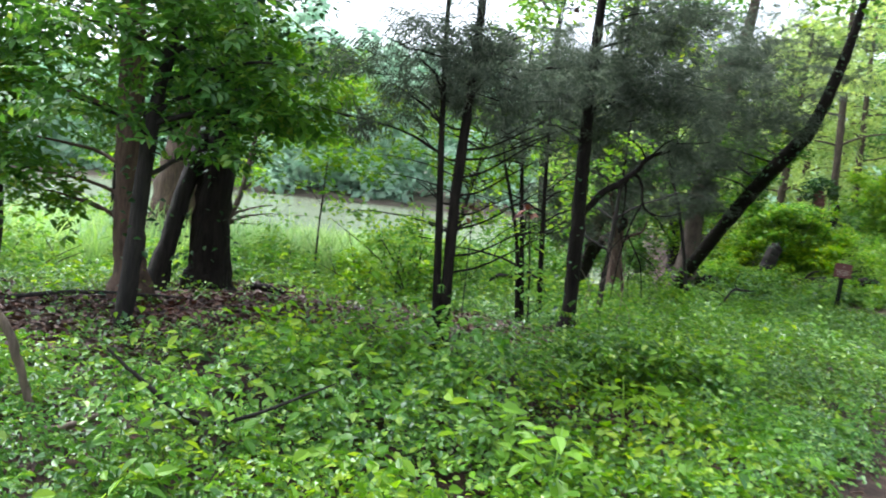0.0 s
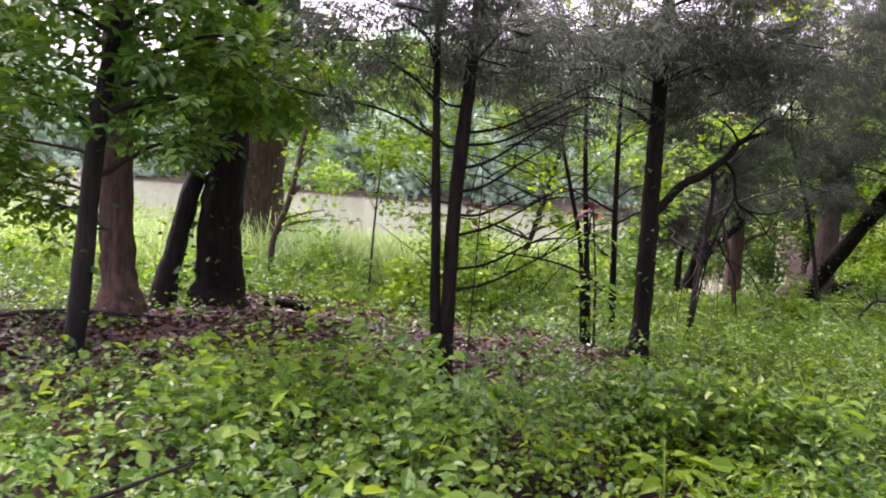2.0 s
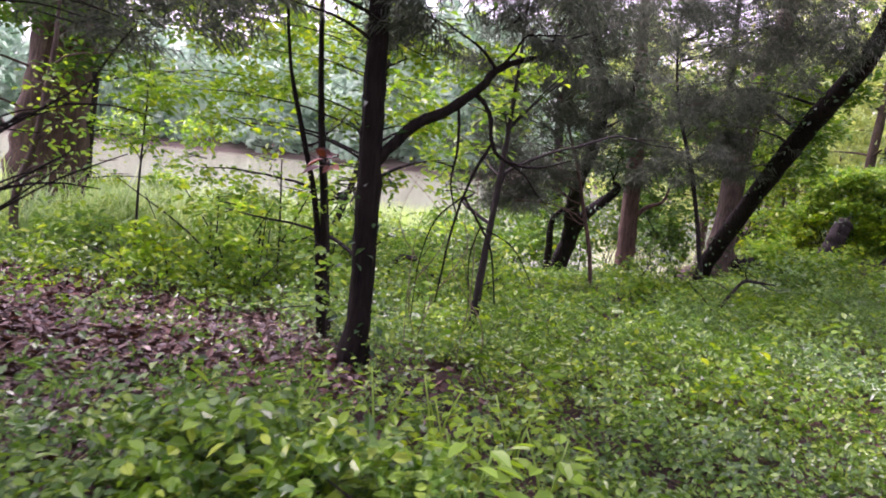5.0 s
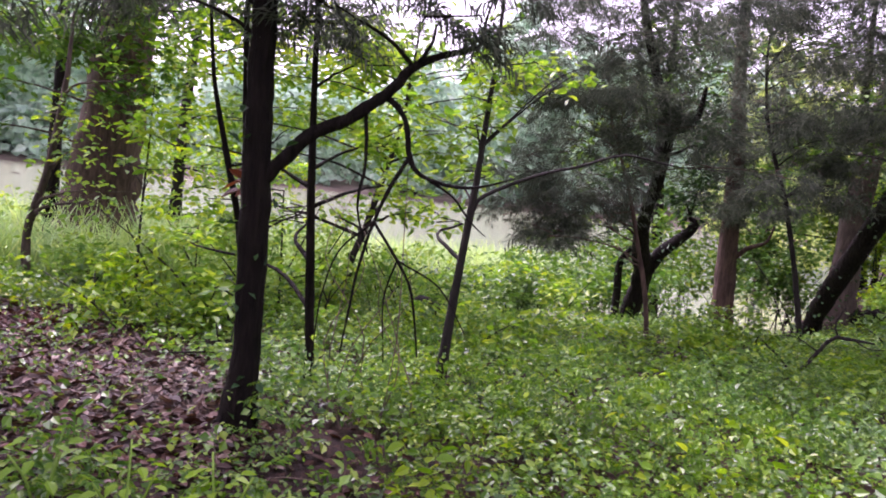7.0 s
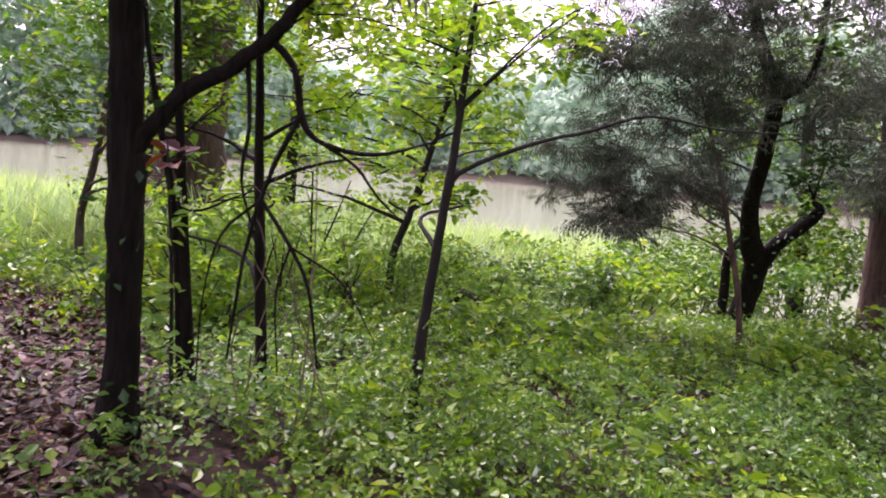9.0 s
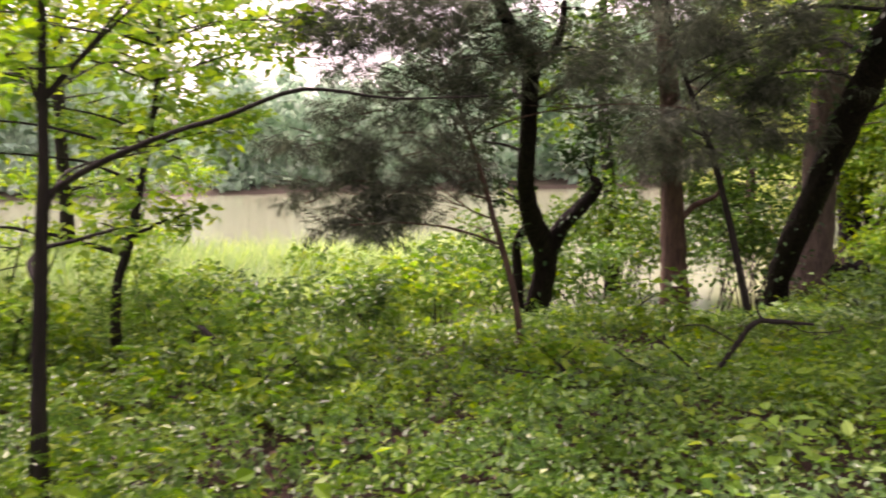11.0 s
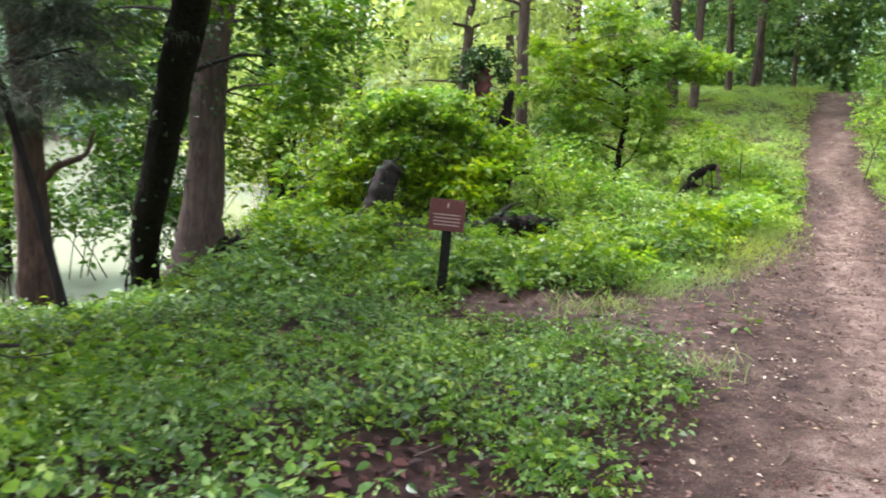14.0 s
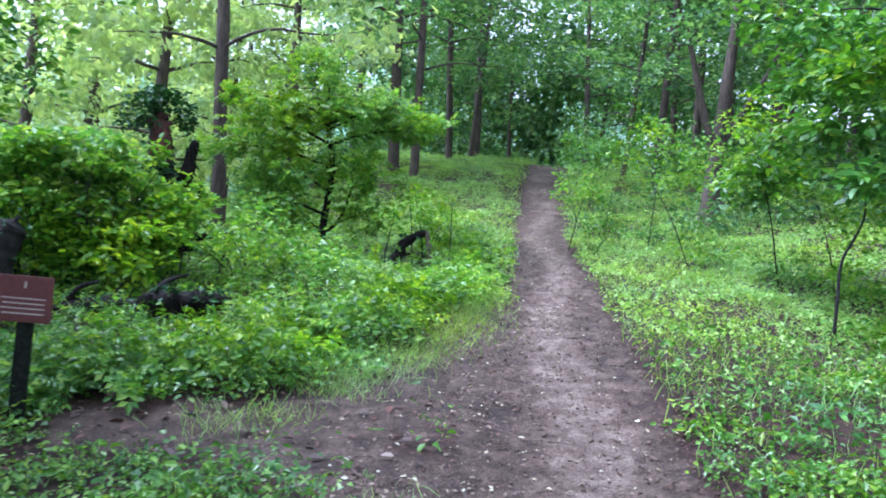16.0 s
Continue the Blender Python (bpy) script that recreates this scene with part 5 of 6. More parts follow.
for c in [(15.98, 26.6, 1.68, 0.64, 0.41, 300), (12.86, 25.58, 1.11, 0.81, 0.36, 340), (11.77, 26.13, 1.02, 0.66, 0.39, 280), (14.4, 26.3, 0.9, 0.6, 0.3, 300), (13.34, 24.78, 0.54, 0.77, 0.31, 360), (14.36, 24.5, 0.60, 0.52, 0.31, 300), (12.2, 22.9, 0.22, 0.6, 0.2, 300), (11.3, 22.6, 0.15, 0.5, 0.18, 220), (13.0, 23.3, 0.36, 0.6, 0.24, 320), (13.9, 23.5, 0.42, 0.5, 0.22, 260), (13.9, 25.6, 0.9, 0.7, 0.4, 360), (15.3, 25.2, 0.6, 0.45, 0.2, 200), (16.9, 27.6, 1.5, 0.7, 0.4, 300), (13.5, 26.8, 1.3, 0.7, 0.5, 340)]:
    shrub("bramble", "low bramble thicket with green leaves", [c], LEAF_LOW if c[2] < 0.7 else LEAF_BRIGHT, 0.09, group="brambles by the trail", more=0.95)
for c in [(4.15, 27.75, 0.46, 0.91, 0.61, 340), (3.50, 26.80, 0.62, 0.65, 0.53, 260), (8.87, 27.83, 1.67, 0.86, 0.85, 480), (9.68, 28.76, 2.13, 0.79, 0.88, 400), (8.38, 27.98, 1.01, 0.55, 0.75, 280), (6.20, 27.85, 0.51, 0.67, 0.66, 280), (4.36, 26.72, 0.38, 0.65, 0.65, 240), (8.72, 27.89, 2.00, 0.65, 0.65, 340), (7.0, 26.5, 0.2, 0.6, 0.5, 240), (9.0, 26.0, 0.5, 0.7, 0.6, 300), (10.2, 28.2, 1.0, 0.8, 0.8, 360), (8.8, 25.2, 0.35, 0.5, 0.35, 240), (3.6, 23.4, 0.1, 0.8, 0.6, 300), (5.0, 25.2, 0.2, 0.8, 0.8, 340), (6.4, 26.3, 0.3, 0.8, 0.9, 340), (7.2, 27.6, 0.6, 0.9, 1.0, 360), (4.4, 24.3, 0.0, 0.7, 0.6, 280), (2.4, 22.6, 0.0, 0.8, 0.5, 280), (3.2, 21.6, 0.05, 0.8, 0.4, 300), (4.6, 26.5, 0.5, 0.9, 0.8, 340), (3.2, 25.8, 0.3, 0.9, 0.8, 320), (2.0, 25.2, 0.1, 0.9, 0.7, 300), (5.6, 27.2, 0.6, 0.9, 0.9, 340), (6.6, 27.2, 0.9, 0.7, 0.7, 280), (1.7, 21.4, 0.1, 0.8, 0.4, 280), (3.9, 22.6, 0.0, 0.8, 0.5, 300), (2.6, 20.4, 0.15, 0.7, 0.3, 260), (3.0, 24.0, 0.0, 0.9, 0.7, 300), (1.4, 24.0, -0.2, 0.9, 0.6, 280), (0.6, 22.4, 0.0, 0.8, 0.4, 240), (9.6, 24.0, 0.35, 0.6, 0.4, 280), (8.9, 23.3, 0.3, 0.5, 0.35, 260)]:
    shrub("shrub", "light-green leafy shrub beside the water", [c], LEAF if c[0] < 7.5 and c[1] > 22.5 else LEAF_BRIGHT, 0.12, group="waterside shrubs", more=1.2)
for c in [(3.52, 18.75, 0.36, 0.44, 0.30, 420), (1.89, 18.43, 0.40, 0.49, 0.25, 260), (-0.36, 15.69, 0.30, 0.49, 0.29, 260), (1.11, 14.86, 0.38, 0.51, 0.26, 220), (0.88, 16.75, 0.18, 0.63, 0.27, 260), (-0.66, 15.98, 0.36, 0.51, 0.19, 240), (2.75, 18.47, 0.38, 0.47, 0.20, 260), (5.95, 17.34, 0.30, 0.39, 0.22, 220), (1.9, 14.9, 0.35, 0.3, 0.25, 160), (4.0, 16.6, 0.3, 0.5, 0.25, 240), (2.0, 16.4, 0.3, 0.5, 0.3, 220), (-1.6, 14.2, 0.3, 0.5, 0.3, 220), (-3.0, 13.5, 0.4, 0.6, 0.4, 260), (6.2, 19.8, 0.2, 0.6, 0.3, 260), (8.4, 21.8, 0.25, 0.7, 0.3, 300), (9.2, 22.6, 0.3, 0.6, 0.3, 280)]:
    shrub("bush", "low leafy bush in the undergrowth", [c], LEAF_LOW if c[1] > 18 else LEAF_BRIGHT, 0.085, group="low bushes")
for c in [(1.40, 15.19, 0.86, 0.5, 0.3, 260), (1.52, 15.93, 0.77, 0.5, 0.28, 260), (2.33, 16.01, 0.63, 0.4, 0.22, 200), (2.08, 17.61, 0.48, 0.5, 0.26, 260), (2.89, 17.63, 0.33, 0.5, 0.22, 240), (1.02, 17.98, 0.61, 0.6, 0.3, 280), (-4.87, 18.03, 0.37, 0.8, 0.5, 300), (-2.26, 17.31, -0.05, 0.6, 0.3, 260), (-3.10, 17.05, -0.16, 0.6, 0.35, 260), (-0.94, 17.26, 0.07, 0.5, 0.3, 220), (0.04, 17.48, -0.01, 0.4, 0.25, 180), (-4.73, 14.59, 0.09, 0.7, 0.4, 280), (-4.44, 15.44, 0.25, 0.7, 0.4, 280), (-3.81, 15.85, 0.03, 0.6, 0.35, 240), (-1.14, 17.11, 0.37, 0.5, 0.25, 220), (-5.28, 15.43, 1.05, 0.6, 0.4, 220)]:
    shrub("bush", "light-green leafy bush at the pond's edge", [(*c[:2], max(c[2], z_at(c[0], c[1]) + 0.25), *c[3:])], LEAF_BRIGHT, 0.085, group="low bushes", more=0.9)
for c in [(18.9, 19.9, 2.2, 0.9, 0.9, 520), (20.2, 21.9, 2.3, 0.9, 0.75, 520), (18.1, 20.2, 3.5, 0.8, 0.7, 420), (20.4, 23.4, 2.8, 0.9, 0.9, 460), (19.2, 20.2, 3.9, 1.0, 0.9, 420), (20.9, 25.5, 2.9, 0.9, 0.7, 400), (21.9, 27.2, 3.4, 1.0, 0.9, 400), (20.2, 27.6, 2.4, 0.6, 0.4, 260), (22.4, 30.0, 3.4, 0.9, 0.6, 320), (24.5, 32.0, 4.0, 1.0, 0.6, 320), (21.0, 18.5, 3.2, 1.1, 1.0, 420)]:
    low = (c[0] + 0.5, c[1] - 0.2, z_at(c[0], c[1]) + 0.35, c[3] * 0.9, 0.3, c[5] * 0.4)
    shrub("shrub", "spreading shrub with layered green leaves", [c, low], LEAF if c[2] > 3 else LEAF_BRIGHT, 0.09, group="shrubs on the bank", stems=1, more=1.25)
tree("thin_sapling", "thin crooked sapling on the grassy bank", [[(18.6, 20.9, 1.1, 0.02), (18.62, 20.9, 1.5, 0.018), (18.8, 20.8, 2.0, 0.013), (18.75, 20.8, 2.5, 0.008)]], [(19.0, 20.8, 2.4, 0.3, 0.12, 40)], LEAF, BARK_DARK, 0.1, top=None, grow=0)

# ---- the wood on the hill ----
def wood_tree(leaf, tall, r, lean, forks, label, crown_at=0.45, puffy=False, bark=BARK_GREY):
    """A forest tree built at the origin, to be copied."""
    root = thing("forest_tree", 0, 0, 0, label, "tree", "trees of the hillside wood")
    mid, top = (lean[0] * 0.5, lean[1] * 0.5, tall * 0.5), (lean[0], lean[1], tall)
    stem = [(0, 0, -0.3, r * 1.3), (0, 0, 0.3, r), (*mid, r * 0.75), (*top, r * 0.25)]
    # Lighter grey bark puts distance haze into the trunk colour.
    tube("trunk", stem, bark, root, 9, 4, 0.1, 0.05)
    cl = []
    for k in range(forks):
        a, h = k * 2.399 + tall, tall * (crown_at + (1 - crown_at) * (k + 0.5) / forks)
        reach = tall * (0.26 - 0.16 * (k / forks)) * rng.uniform(0.7, 1.2)
        cl.append((lean[0] * h / tall + reach * np.cos(a), lean[1] * h / tall + reach * np.sin(a), h + 0.3, tall * 0.13, tall * 0.06, 170))
    for c in cl:
        tube("branch", branch_to([stem], c, r * 0.3), bark, root, 5, 3, 0.1, 0.3)
    arrays = []
    for c in cl:
        P, out = cloud(c[:3], c[3], c[4], c[5])
        arrays.append(leaf_arrays(P, 0.22 * rng.uniform(0.6, 1.3, len(P)), KITE, 0.6, 0.3, out * 0.5, out if puffy else None))
    part("crown", mesh_from("crown", *join(arrays), leaf), root)
    return root


kinds = [wood_tree(WOODLEAF, 11.0, 0.15, (0.6, 0.2), 16, "tall dark-trunked forest tree on the hillside", 0.3),
         wood_tree(WOODLEAF, 12.5, 0.2, (-0.4, 0.5), 18, "tall forest tree with a broad green crown", 0.35),
         wood_tree(WOODLEAF, 9.0, 0.11, (0.9, -0.3), 14, "leaning young forest tree", 0.2),
         wood_tree(WOODLEAF, 10.0, 0.14, (-0.7, -0.2), 16, "slender forest tree with soft green leaves", 0.2),
         wood_tree(FARLEAF_HAZED, 11.0, 0.15, (0.3, 0.4), 14, "tall tree, leaves paled for haze and open light", 0.2, True)]
places = [(17.9, 38.4, 4), (19.0, 47.0, 4), (17.0, 44.0, 4), (22.5, 52.0, 4), (21.7, 39.0, 1), (21.9, 37.8, 0), (25.4, 41.6, 0), (26.7, 42.0, 2), (28.8, 35.3, 2), (28.8, 33.8, 0), (32.8, 36.9, 3), (30.3, 30.5, 1), (30.2, 28.0, 0), (13.9, 30.8, 4),
          (27.0, 24.5, 3), (25.0, 21.5, 2), (24.0, 18.6, 1), (22.0, 16.5, 3), (19.0, 43.0, 4), (29.5, 46.0, 1), (35.0, 44.5, 0), (36.5, 39.0, 1), (35.0, 33.5, 3), (34.0, 28.5, 1), (31.0, 23.5, 0), (29.5, 19.5, 3), (33.5, 49.0, 2), (24.0, 48.0, 1), (38.0, 47.0, 3), (41.0, 41.0, 0), (39.0, 34.0, 1)]
first = set()
for x, y, k in places:
    m = Matrix.Translation((x, y, z_at(x, y))) @ pose(0, 0, 0, 0, 0, (x * 97 + y * 31) % 360)
    if k in first:
        copy_thing(kinds[k], m)
    else:
        kinds[k].matrix_basis = m
        first.add(k)

fx, fy = 26.2, 29.3
fg = z_at(fx, fy)
tree("forked_tree", "forked brown-barked tree among hillside shrubs", [[(fx, fy, fg, 0.24), (fx + 0.1, fy, fg + 1.6, 0.2), (fx + 0.25, fy, fg + 3.2, 0.17), (fx + 0.4, fy, fg + 5.2, 0.12)],
     [(fx + 0.1, fy, fg + 1.8, 0.12), (fx - 0.3, fy + 0.2, fg + 3.0, 0.1), (fx - 0.7, fy + 0.5, fg + 4.8, 0.07)], [(fx + 0.15, fy, fg + 2.0, 0.09), (fx + 0.8, fy - 0.4, fg + 3.4, 0.07), (fx + 1.7, fy - 0.9, fg + 5.4, 0.04)]],
     [(fx - 0.9, fy, fg + 5.0, 1.0, 0.5, 260), (fx + 1.6, fy - 0.8, fg + 5.2, 1.0, 0.5, 260), (fx + 0.4, fy - 1.0, fg + 6.0, 1.3, 0.6, 320), (fx - 1.6, fy + 0.6, fg + 3.9, 0.8, 0.3, 160), (fx + 1.9, fy - 1.2, fg + 3.7, 0.8, 0.3, 160)],
     WOODLEAF, BARK_GREY, 0.19, KITE, top=(5, 1.8, 260), grow=3)
og = z_at(20.3, 19.7)
tree("overhanging_tree", "broadleaf tree with low boughs reaching over the verge", [[(20.3, 19.7, og, 0.13), (20.25, 19.75, og + 1.6, 0.11), (20.0, 19.9, og + 3.4, 0.08), (19.8, 20.1, og + 5.0, 0.06)]],
     # The last five clusters are an unseen high crown, added to shade the verge.
     [(18.46, 21.29, 3.56, 0.6, 0.22, 150), (18.22, 20.74, 2.96, 0.6, 0.22, 150), (17.87, 20.34, 3.54, 0.55, 0.2, 130), (19.21, 21.96, 3.02, 0.7, 0.24, 170), (19.88, 22.74, 2.73, 0.7, 0.24, 160), (20.46, 23.64, 2.5, 0.7, 0.25, 150), (17.97, 20.17, 2.37, 0.5, 0.2, 120), (18.53, 21.18, 4.16, 0.7, 0.24, 160), (19.05, 22.18, 4.58, 0.8, 0.26, 170), (19.0, 20.9, 2.5, 0.7, 0.24, 150), (19.7, 21.6, 3.7, 0.8, 0.26, 170), (20.3, 22.3, 4.3, 0.8, 0.3, 170), (18.0, 18.0, 6.6, 1.3, 0.5, 300), (16.9, 17.2, 7.2, 1.3, 0.5, 300), (19.3, 19.3, 7.0, 1.4, 0.5, 300), (17.6, 19.4, 7.6, 1.4, 0.5, 300), (20.2, 18.0, 7.4, 1.4, 0.5, 300)],
     LEAF, BARK_DARK, 0.15, BROAD, more=1.5, top=(5, 1.4, 160), grow=1.5, droop=0.7)

# trees on the near shore beyond the logs, leaf colour paled for haze
shore_tree = wood_tree(FARLEAF_HAZED, 8.0, 0.16, (0.3, 0.3), 16, "distant waterside tree, leaf colour paled for haze", 0.12, True)
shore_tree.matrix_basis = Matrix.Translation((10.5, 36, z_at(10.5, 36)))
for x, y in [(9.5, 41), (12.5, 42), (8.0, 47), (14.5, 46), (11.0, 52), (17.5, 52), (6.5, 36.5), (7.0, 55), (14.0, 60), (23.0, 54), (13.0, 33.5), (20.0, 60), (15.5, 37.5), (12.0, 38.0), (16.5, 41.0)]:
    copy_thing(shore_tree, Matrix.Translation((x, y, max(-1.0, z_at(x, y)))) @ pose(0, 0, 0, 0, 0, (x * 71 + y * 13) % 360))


def leaf_mass(name, label, clusters, leaf, size, category, shape=KITE, puffy=False):
    arrays = []
    for c in clusters:
        P, out = cloud(c[:3], c[3], c[4], int(c[5]))
        arrays.append(leaf_arrays(P, size * rng.uniform(0.6, 1.4, len(P)), shape, 0.8, 0.3, out * 0.4, out if puffy else None))
    return tagged(new(name, mesh_from(name, *join(arrays), leaf)), label, category, kind="stuff")


def around(a, d):
    """Plan place at a bearing in degrees from north and a distance from the trail's fork."""
    return 10.15 + d * np.sin(radians(a)), 15.72 + d * np.cos(radians(a))


cl = []
for i in range(230):
    x, y = around(rng.uniform(15, 110), rng.uniform(19, 36))
    away = off_line(np.array(x), np.array(y), TRAIL)
    if away < 3.5 or (away < 6 and y - 15.72 > 1.28 * (x - 10.15)):
        continue
    tall = rng.uniform(0.3, 1.0) * min(1.0, away / 7)
    cl.append((x, y, z_at(x, y) + tall, rng.uniform(0.6, 1.2), 0.3 + 0.5 * tall, 170))
leaf_mass("hillside_undergrowth", "waist-high green undergrowth of the hillside wood", cl, WOODLEAF, 0.17, "undergrowth")
cl = []
for i in range(95):
    x, y = around(rng.uniform(20, 110), rng.uniform(20, 36))
    if off_line(np.array(x), np.array(y), TRAIL) < 5.0:
        continue
    cl.append((x, y, z_at(x, y) + rng.uniform(3.0, 9.0), rng.uniform(0.8, 1.7), rng.uniform(0.3, 0.7), 230))
leaf_mass("hanging_foliage", "hanging green foliage of the hillside wood", cl, WOODLEAF, 0.22, "foliage")
cl = []
for i in range(760):
    a, d = rng.uniform(21, 120), rng.uniform(40, 68)
    x, y = around(a, d)
    cl.append((x, y, z_at(x, y) + 19 * rng.uniform(0.0, 1) ** 1.2, rng.uniform(1.6, 3.2), rng.uniform(1.0, 2.0), 210))
leaf_mass("deep_wood", "dense deep-green wood behind the hilltop", cl, WOODLEAF, 0.46, "trees", puffy=True)

# far bank of the pond; the haze is put into the wood's leaf colour
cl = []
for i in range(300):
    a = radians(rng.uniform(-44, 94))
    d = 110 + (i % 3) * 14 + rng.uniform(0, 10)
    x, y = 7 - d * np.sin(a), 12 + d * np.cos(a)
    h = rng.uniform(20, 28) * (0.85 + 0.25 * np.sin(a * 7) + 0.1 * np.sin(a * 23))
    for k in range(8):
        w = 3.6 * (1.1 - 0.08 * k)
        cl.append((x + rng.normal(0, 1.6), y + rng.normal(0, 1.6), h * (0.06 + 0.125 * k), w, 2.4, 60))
leaf_mass("far_wood", "green wood along the far bank, haze in its leaf colour", cl, FARBANK_HAZED, 1.5, "trees", puffy=True)
u = np.linspace(radians(-46), radians(96), 90)
ring = [np.stack([7 - d * np.sin(u), 12 + d * np.cos(u), np.full_like(u, z)], 1) for d, z in ((108, -1.3), (110, -0.55), (118, 0.4), (170, 6.0), (260, 9.0))]
bi, bj = np.meshgrid(np.arange(4), np.arange(89), indexing="ij")
BF = np.stack([bi * 90 + bj, (bi + 1) * 90 + bj, (bi + 1) * 90 + bj + 1, bi * 90 + bj + 1], -1).reshape(-1, 4)
BANK = plain_material("far_bank_earth", (0.08, 0.06, 0.045), (0.13, 0.10, 0.075), rough=0.9, scale=0.3)
tagged(new("far_bank", mesh_from("far_bank", np.vstack(ring), BF, BANK)), "bare earthen far bank of the pond", "bank", kind="structure")

# ---- reeds along the pond ----
x, y = scatter(360000, -16, 6, 10, 33, lambda x, y: smooth(y - shore(x), -4.2, -2.0) * (1 - smooth(y - shore(x), 5.5, 9.5)) * (1 - smooth(x, 0.6, 2.4)) * 0.8)
z = np.maximum(height(x, y), -1.0)
tagged(new("reeds", mesh_from("reeds", *blade_arrays(np.stack([x, y, z], 1), rng.uniform(0.7, 1.5, len(x)), 0.2, 0.55), REED)), "bright yellow-green reeds along the pond edge", "reeds", kind="stuff")

# ---- ground cover ----
def litter_zone(x, y):
    """Where dead leaves lie and little grows."""
    e = ((x - 1.2) / 2.6) ** 2 + ((y - 12.5) / 2.1) ** 2
    f = ((x - 3.4) / 0.7) ** 2 + ((y - 12.4) / 0.6) ** 2
    g = ((x + 0.9) / 2.0) ** 2 + ((y - 10.4) / 1.1) ** 2
    h = ((x - 9.4) / 0.5) ** 2 + ((y - 17.3) / 0.7) ** 2
    return np.maximum.reduce([1 - smooth(q, 0.6, 1.3) for q in (e, f, g, h)])


def cover(x, y):
    t = smooth(trail_off(x, y), 0.8, 1.25)
    w = 1 - smooth(y - shore(x), -3.5, -1.0)
    sp = smooth(spur_off(x, y), 0.6, 1.05)
    clump = 0.7 + 0.3 * np.sin(1.9 * x + 0.7 * y) * np.sin(1.3 * y - 0.5 * x) + 0.3 * np.sin(4.7 * x - 2.1 * y) * np.sin(5.3 * y + 1.7 * x)
    s, v = (x - 10.15) * 0.616 + (y - 15.72) * 0.788, (x - 10.15) * 0.788 - (y - 15.72) * 0.616
    thin = 1 - 0.5 * smooth(v, 0.4, 1.2) * smooth(s, -2, 1)
    return t * w * sp * (1 - 0.93 * litter_zone(x, y)) * clump * thin


def plants(name, label, x, y, leaves, tall, size, leaf, shape=BROAD, tilt=0.6):
    """Low plants, each a few leaves round a stalk, growing in clumps of uneven height."""
    n = len(x)
    swell = 0.75 + 0.4 * np.sin(1.1 * x + 2) * np.cos(0.9 * y) + 0.4 * np.sin(3.3 * x + 1.7 * y) * np.cos(2.9 * y - 1.1 * x)
    hgt = tall * rng.uniform(0.3, 1.2, n) ** 1.2 * np.maximum(swell, 0.2) * (1 - 0.5 * smooth(y, 15.5, 19.0) * smooth(x, 3.2, 5.0) * (1 - smooth(x, 8.6, 10.4))) * (0.3 + 0.7 * smooth(np.hypot(x - 10.5, y - 20.6), 0.7, 1.5))
    k = rng.uniform(0.2, 1.0, (n, leaves))
    a = rng.uniform(0, 2 * np.pi, (n, leaves))
    r = 0.03 + 0.09 * rng.uniform(0, 1, (n, leaves))
    px, py = x[:, None] + r * np.cos(a), y[:, None] + r * np.sin(a)
    P = np.stack([px, py, height(x, y)[:, None] + hgt[:, None] * k + 0.02], -1).reshape(-1, 3)
    d = np.stack([np.cos(a), np.sin(a), np.zeros_like(a)], -1).reshape(-1, 3)
    sz = np.repeat(size * np.minimum(rng.lognormal(-0.1, 0.36, n), 1.6), leaves) * rng.uniform(0.75, 1.2, n * leaves)
    return tagged(new(name, mesh_from(name, *leaf_arrays(P, sz, shape, tilt, 0.2, d * 1.2), leaf)), label, "plants", kind="stuff")


x, y = scatter(84000, -5, 15, 4, 24, lambda x, y: cover(x, y) * (1 - smooth(off_line(x, y, TRAIL), 5.5, 9.0) * 0.6))
half = len(x) // 2
plants("ground_plants", "wet green broad-leaved plants covering the ground", x[:half], y[:half], 8, 0.38, 0.045, LEAF_LOW)
plants("trefoil_plants", "three-leaved low green plants covering the ground", x[half:], y[half:], 4, 0.36, 0.068, LEAF_LOW, LOBED)
x, y = scatter(11000, -3, 13, 5, 23, lambda x, y: cover(x, y) * np.clip(0.45 + 0.9 * np.sin(1.3 * x + 0.8) * np.sin(1.1 * y - 0.4 * x), 0, 1))
plants("ferny_plants", "ferny green plants standing above the ground cover", x, y, 5, 0.55, 0.12, LEAF, pinnate(4, 0.07, 0.3), 0.5)
x, y = scatter(95000, -13, 27, -7, 20, lambda x, y: np.clip(cover(x, y), 0, 1) * (1 - ((x > -5) & (x < 15) & (y > 4))) * (1 - smooth(np.hypot(x - 6.5, y - 9.5), 12, 17)))
plants("outer_plants", "green low plants beyond the trail's edge", x, y, 6, 0.32, 0.075, LEAF, KITE)
x, y = scatter(4200, -2, 13, 5, 19, lambda x, y: cover(x, y) * (0.5 + 0.5 * np.sin(2.7 * x) * np.sin(2.1 * y + 1)))
plants("broad_leaved_weeds", "large-leaved fresh weeds among low plants", x, y, 7, 0.55, 0.062, LEAF_BRIGHT)
x, y = scatter(2600, 1.2, 5.2, 6.4, 10.4, lambda x, y: cover(x, y) * (0.6 + 0.4 * np.sin(3.1 * x + y) * np.sin(2.3 * y)))
plants("trailside_weeds", "fresh yellow-green weeds beside the trail", x, y, 6, 0.42, 0.075, LEAF_BRIGHT)
x, y = scatter(15000, -6, 16, 13, 27, lambda x, y: cover(x, y) * smooth(off_line(x, y, TRAIL), 3, 6))
plants("undergrowth", "mixed light-green undergrowth under the trees", x, y, 7, 0.42, 0.08, LEAF_BRIGHT, KITE)
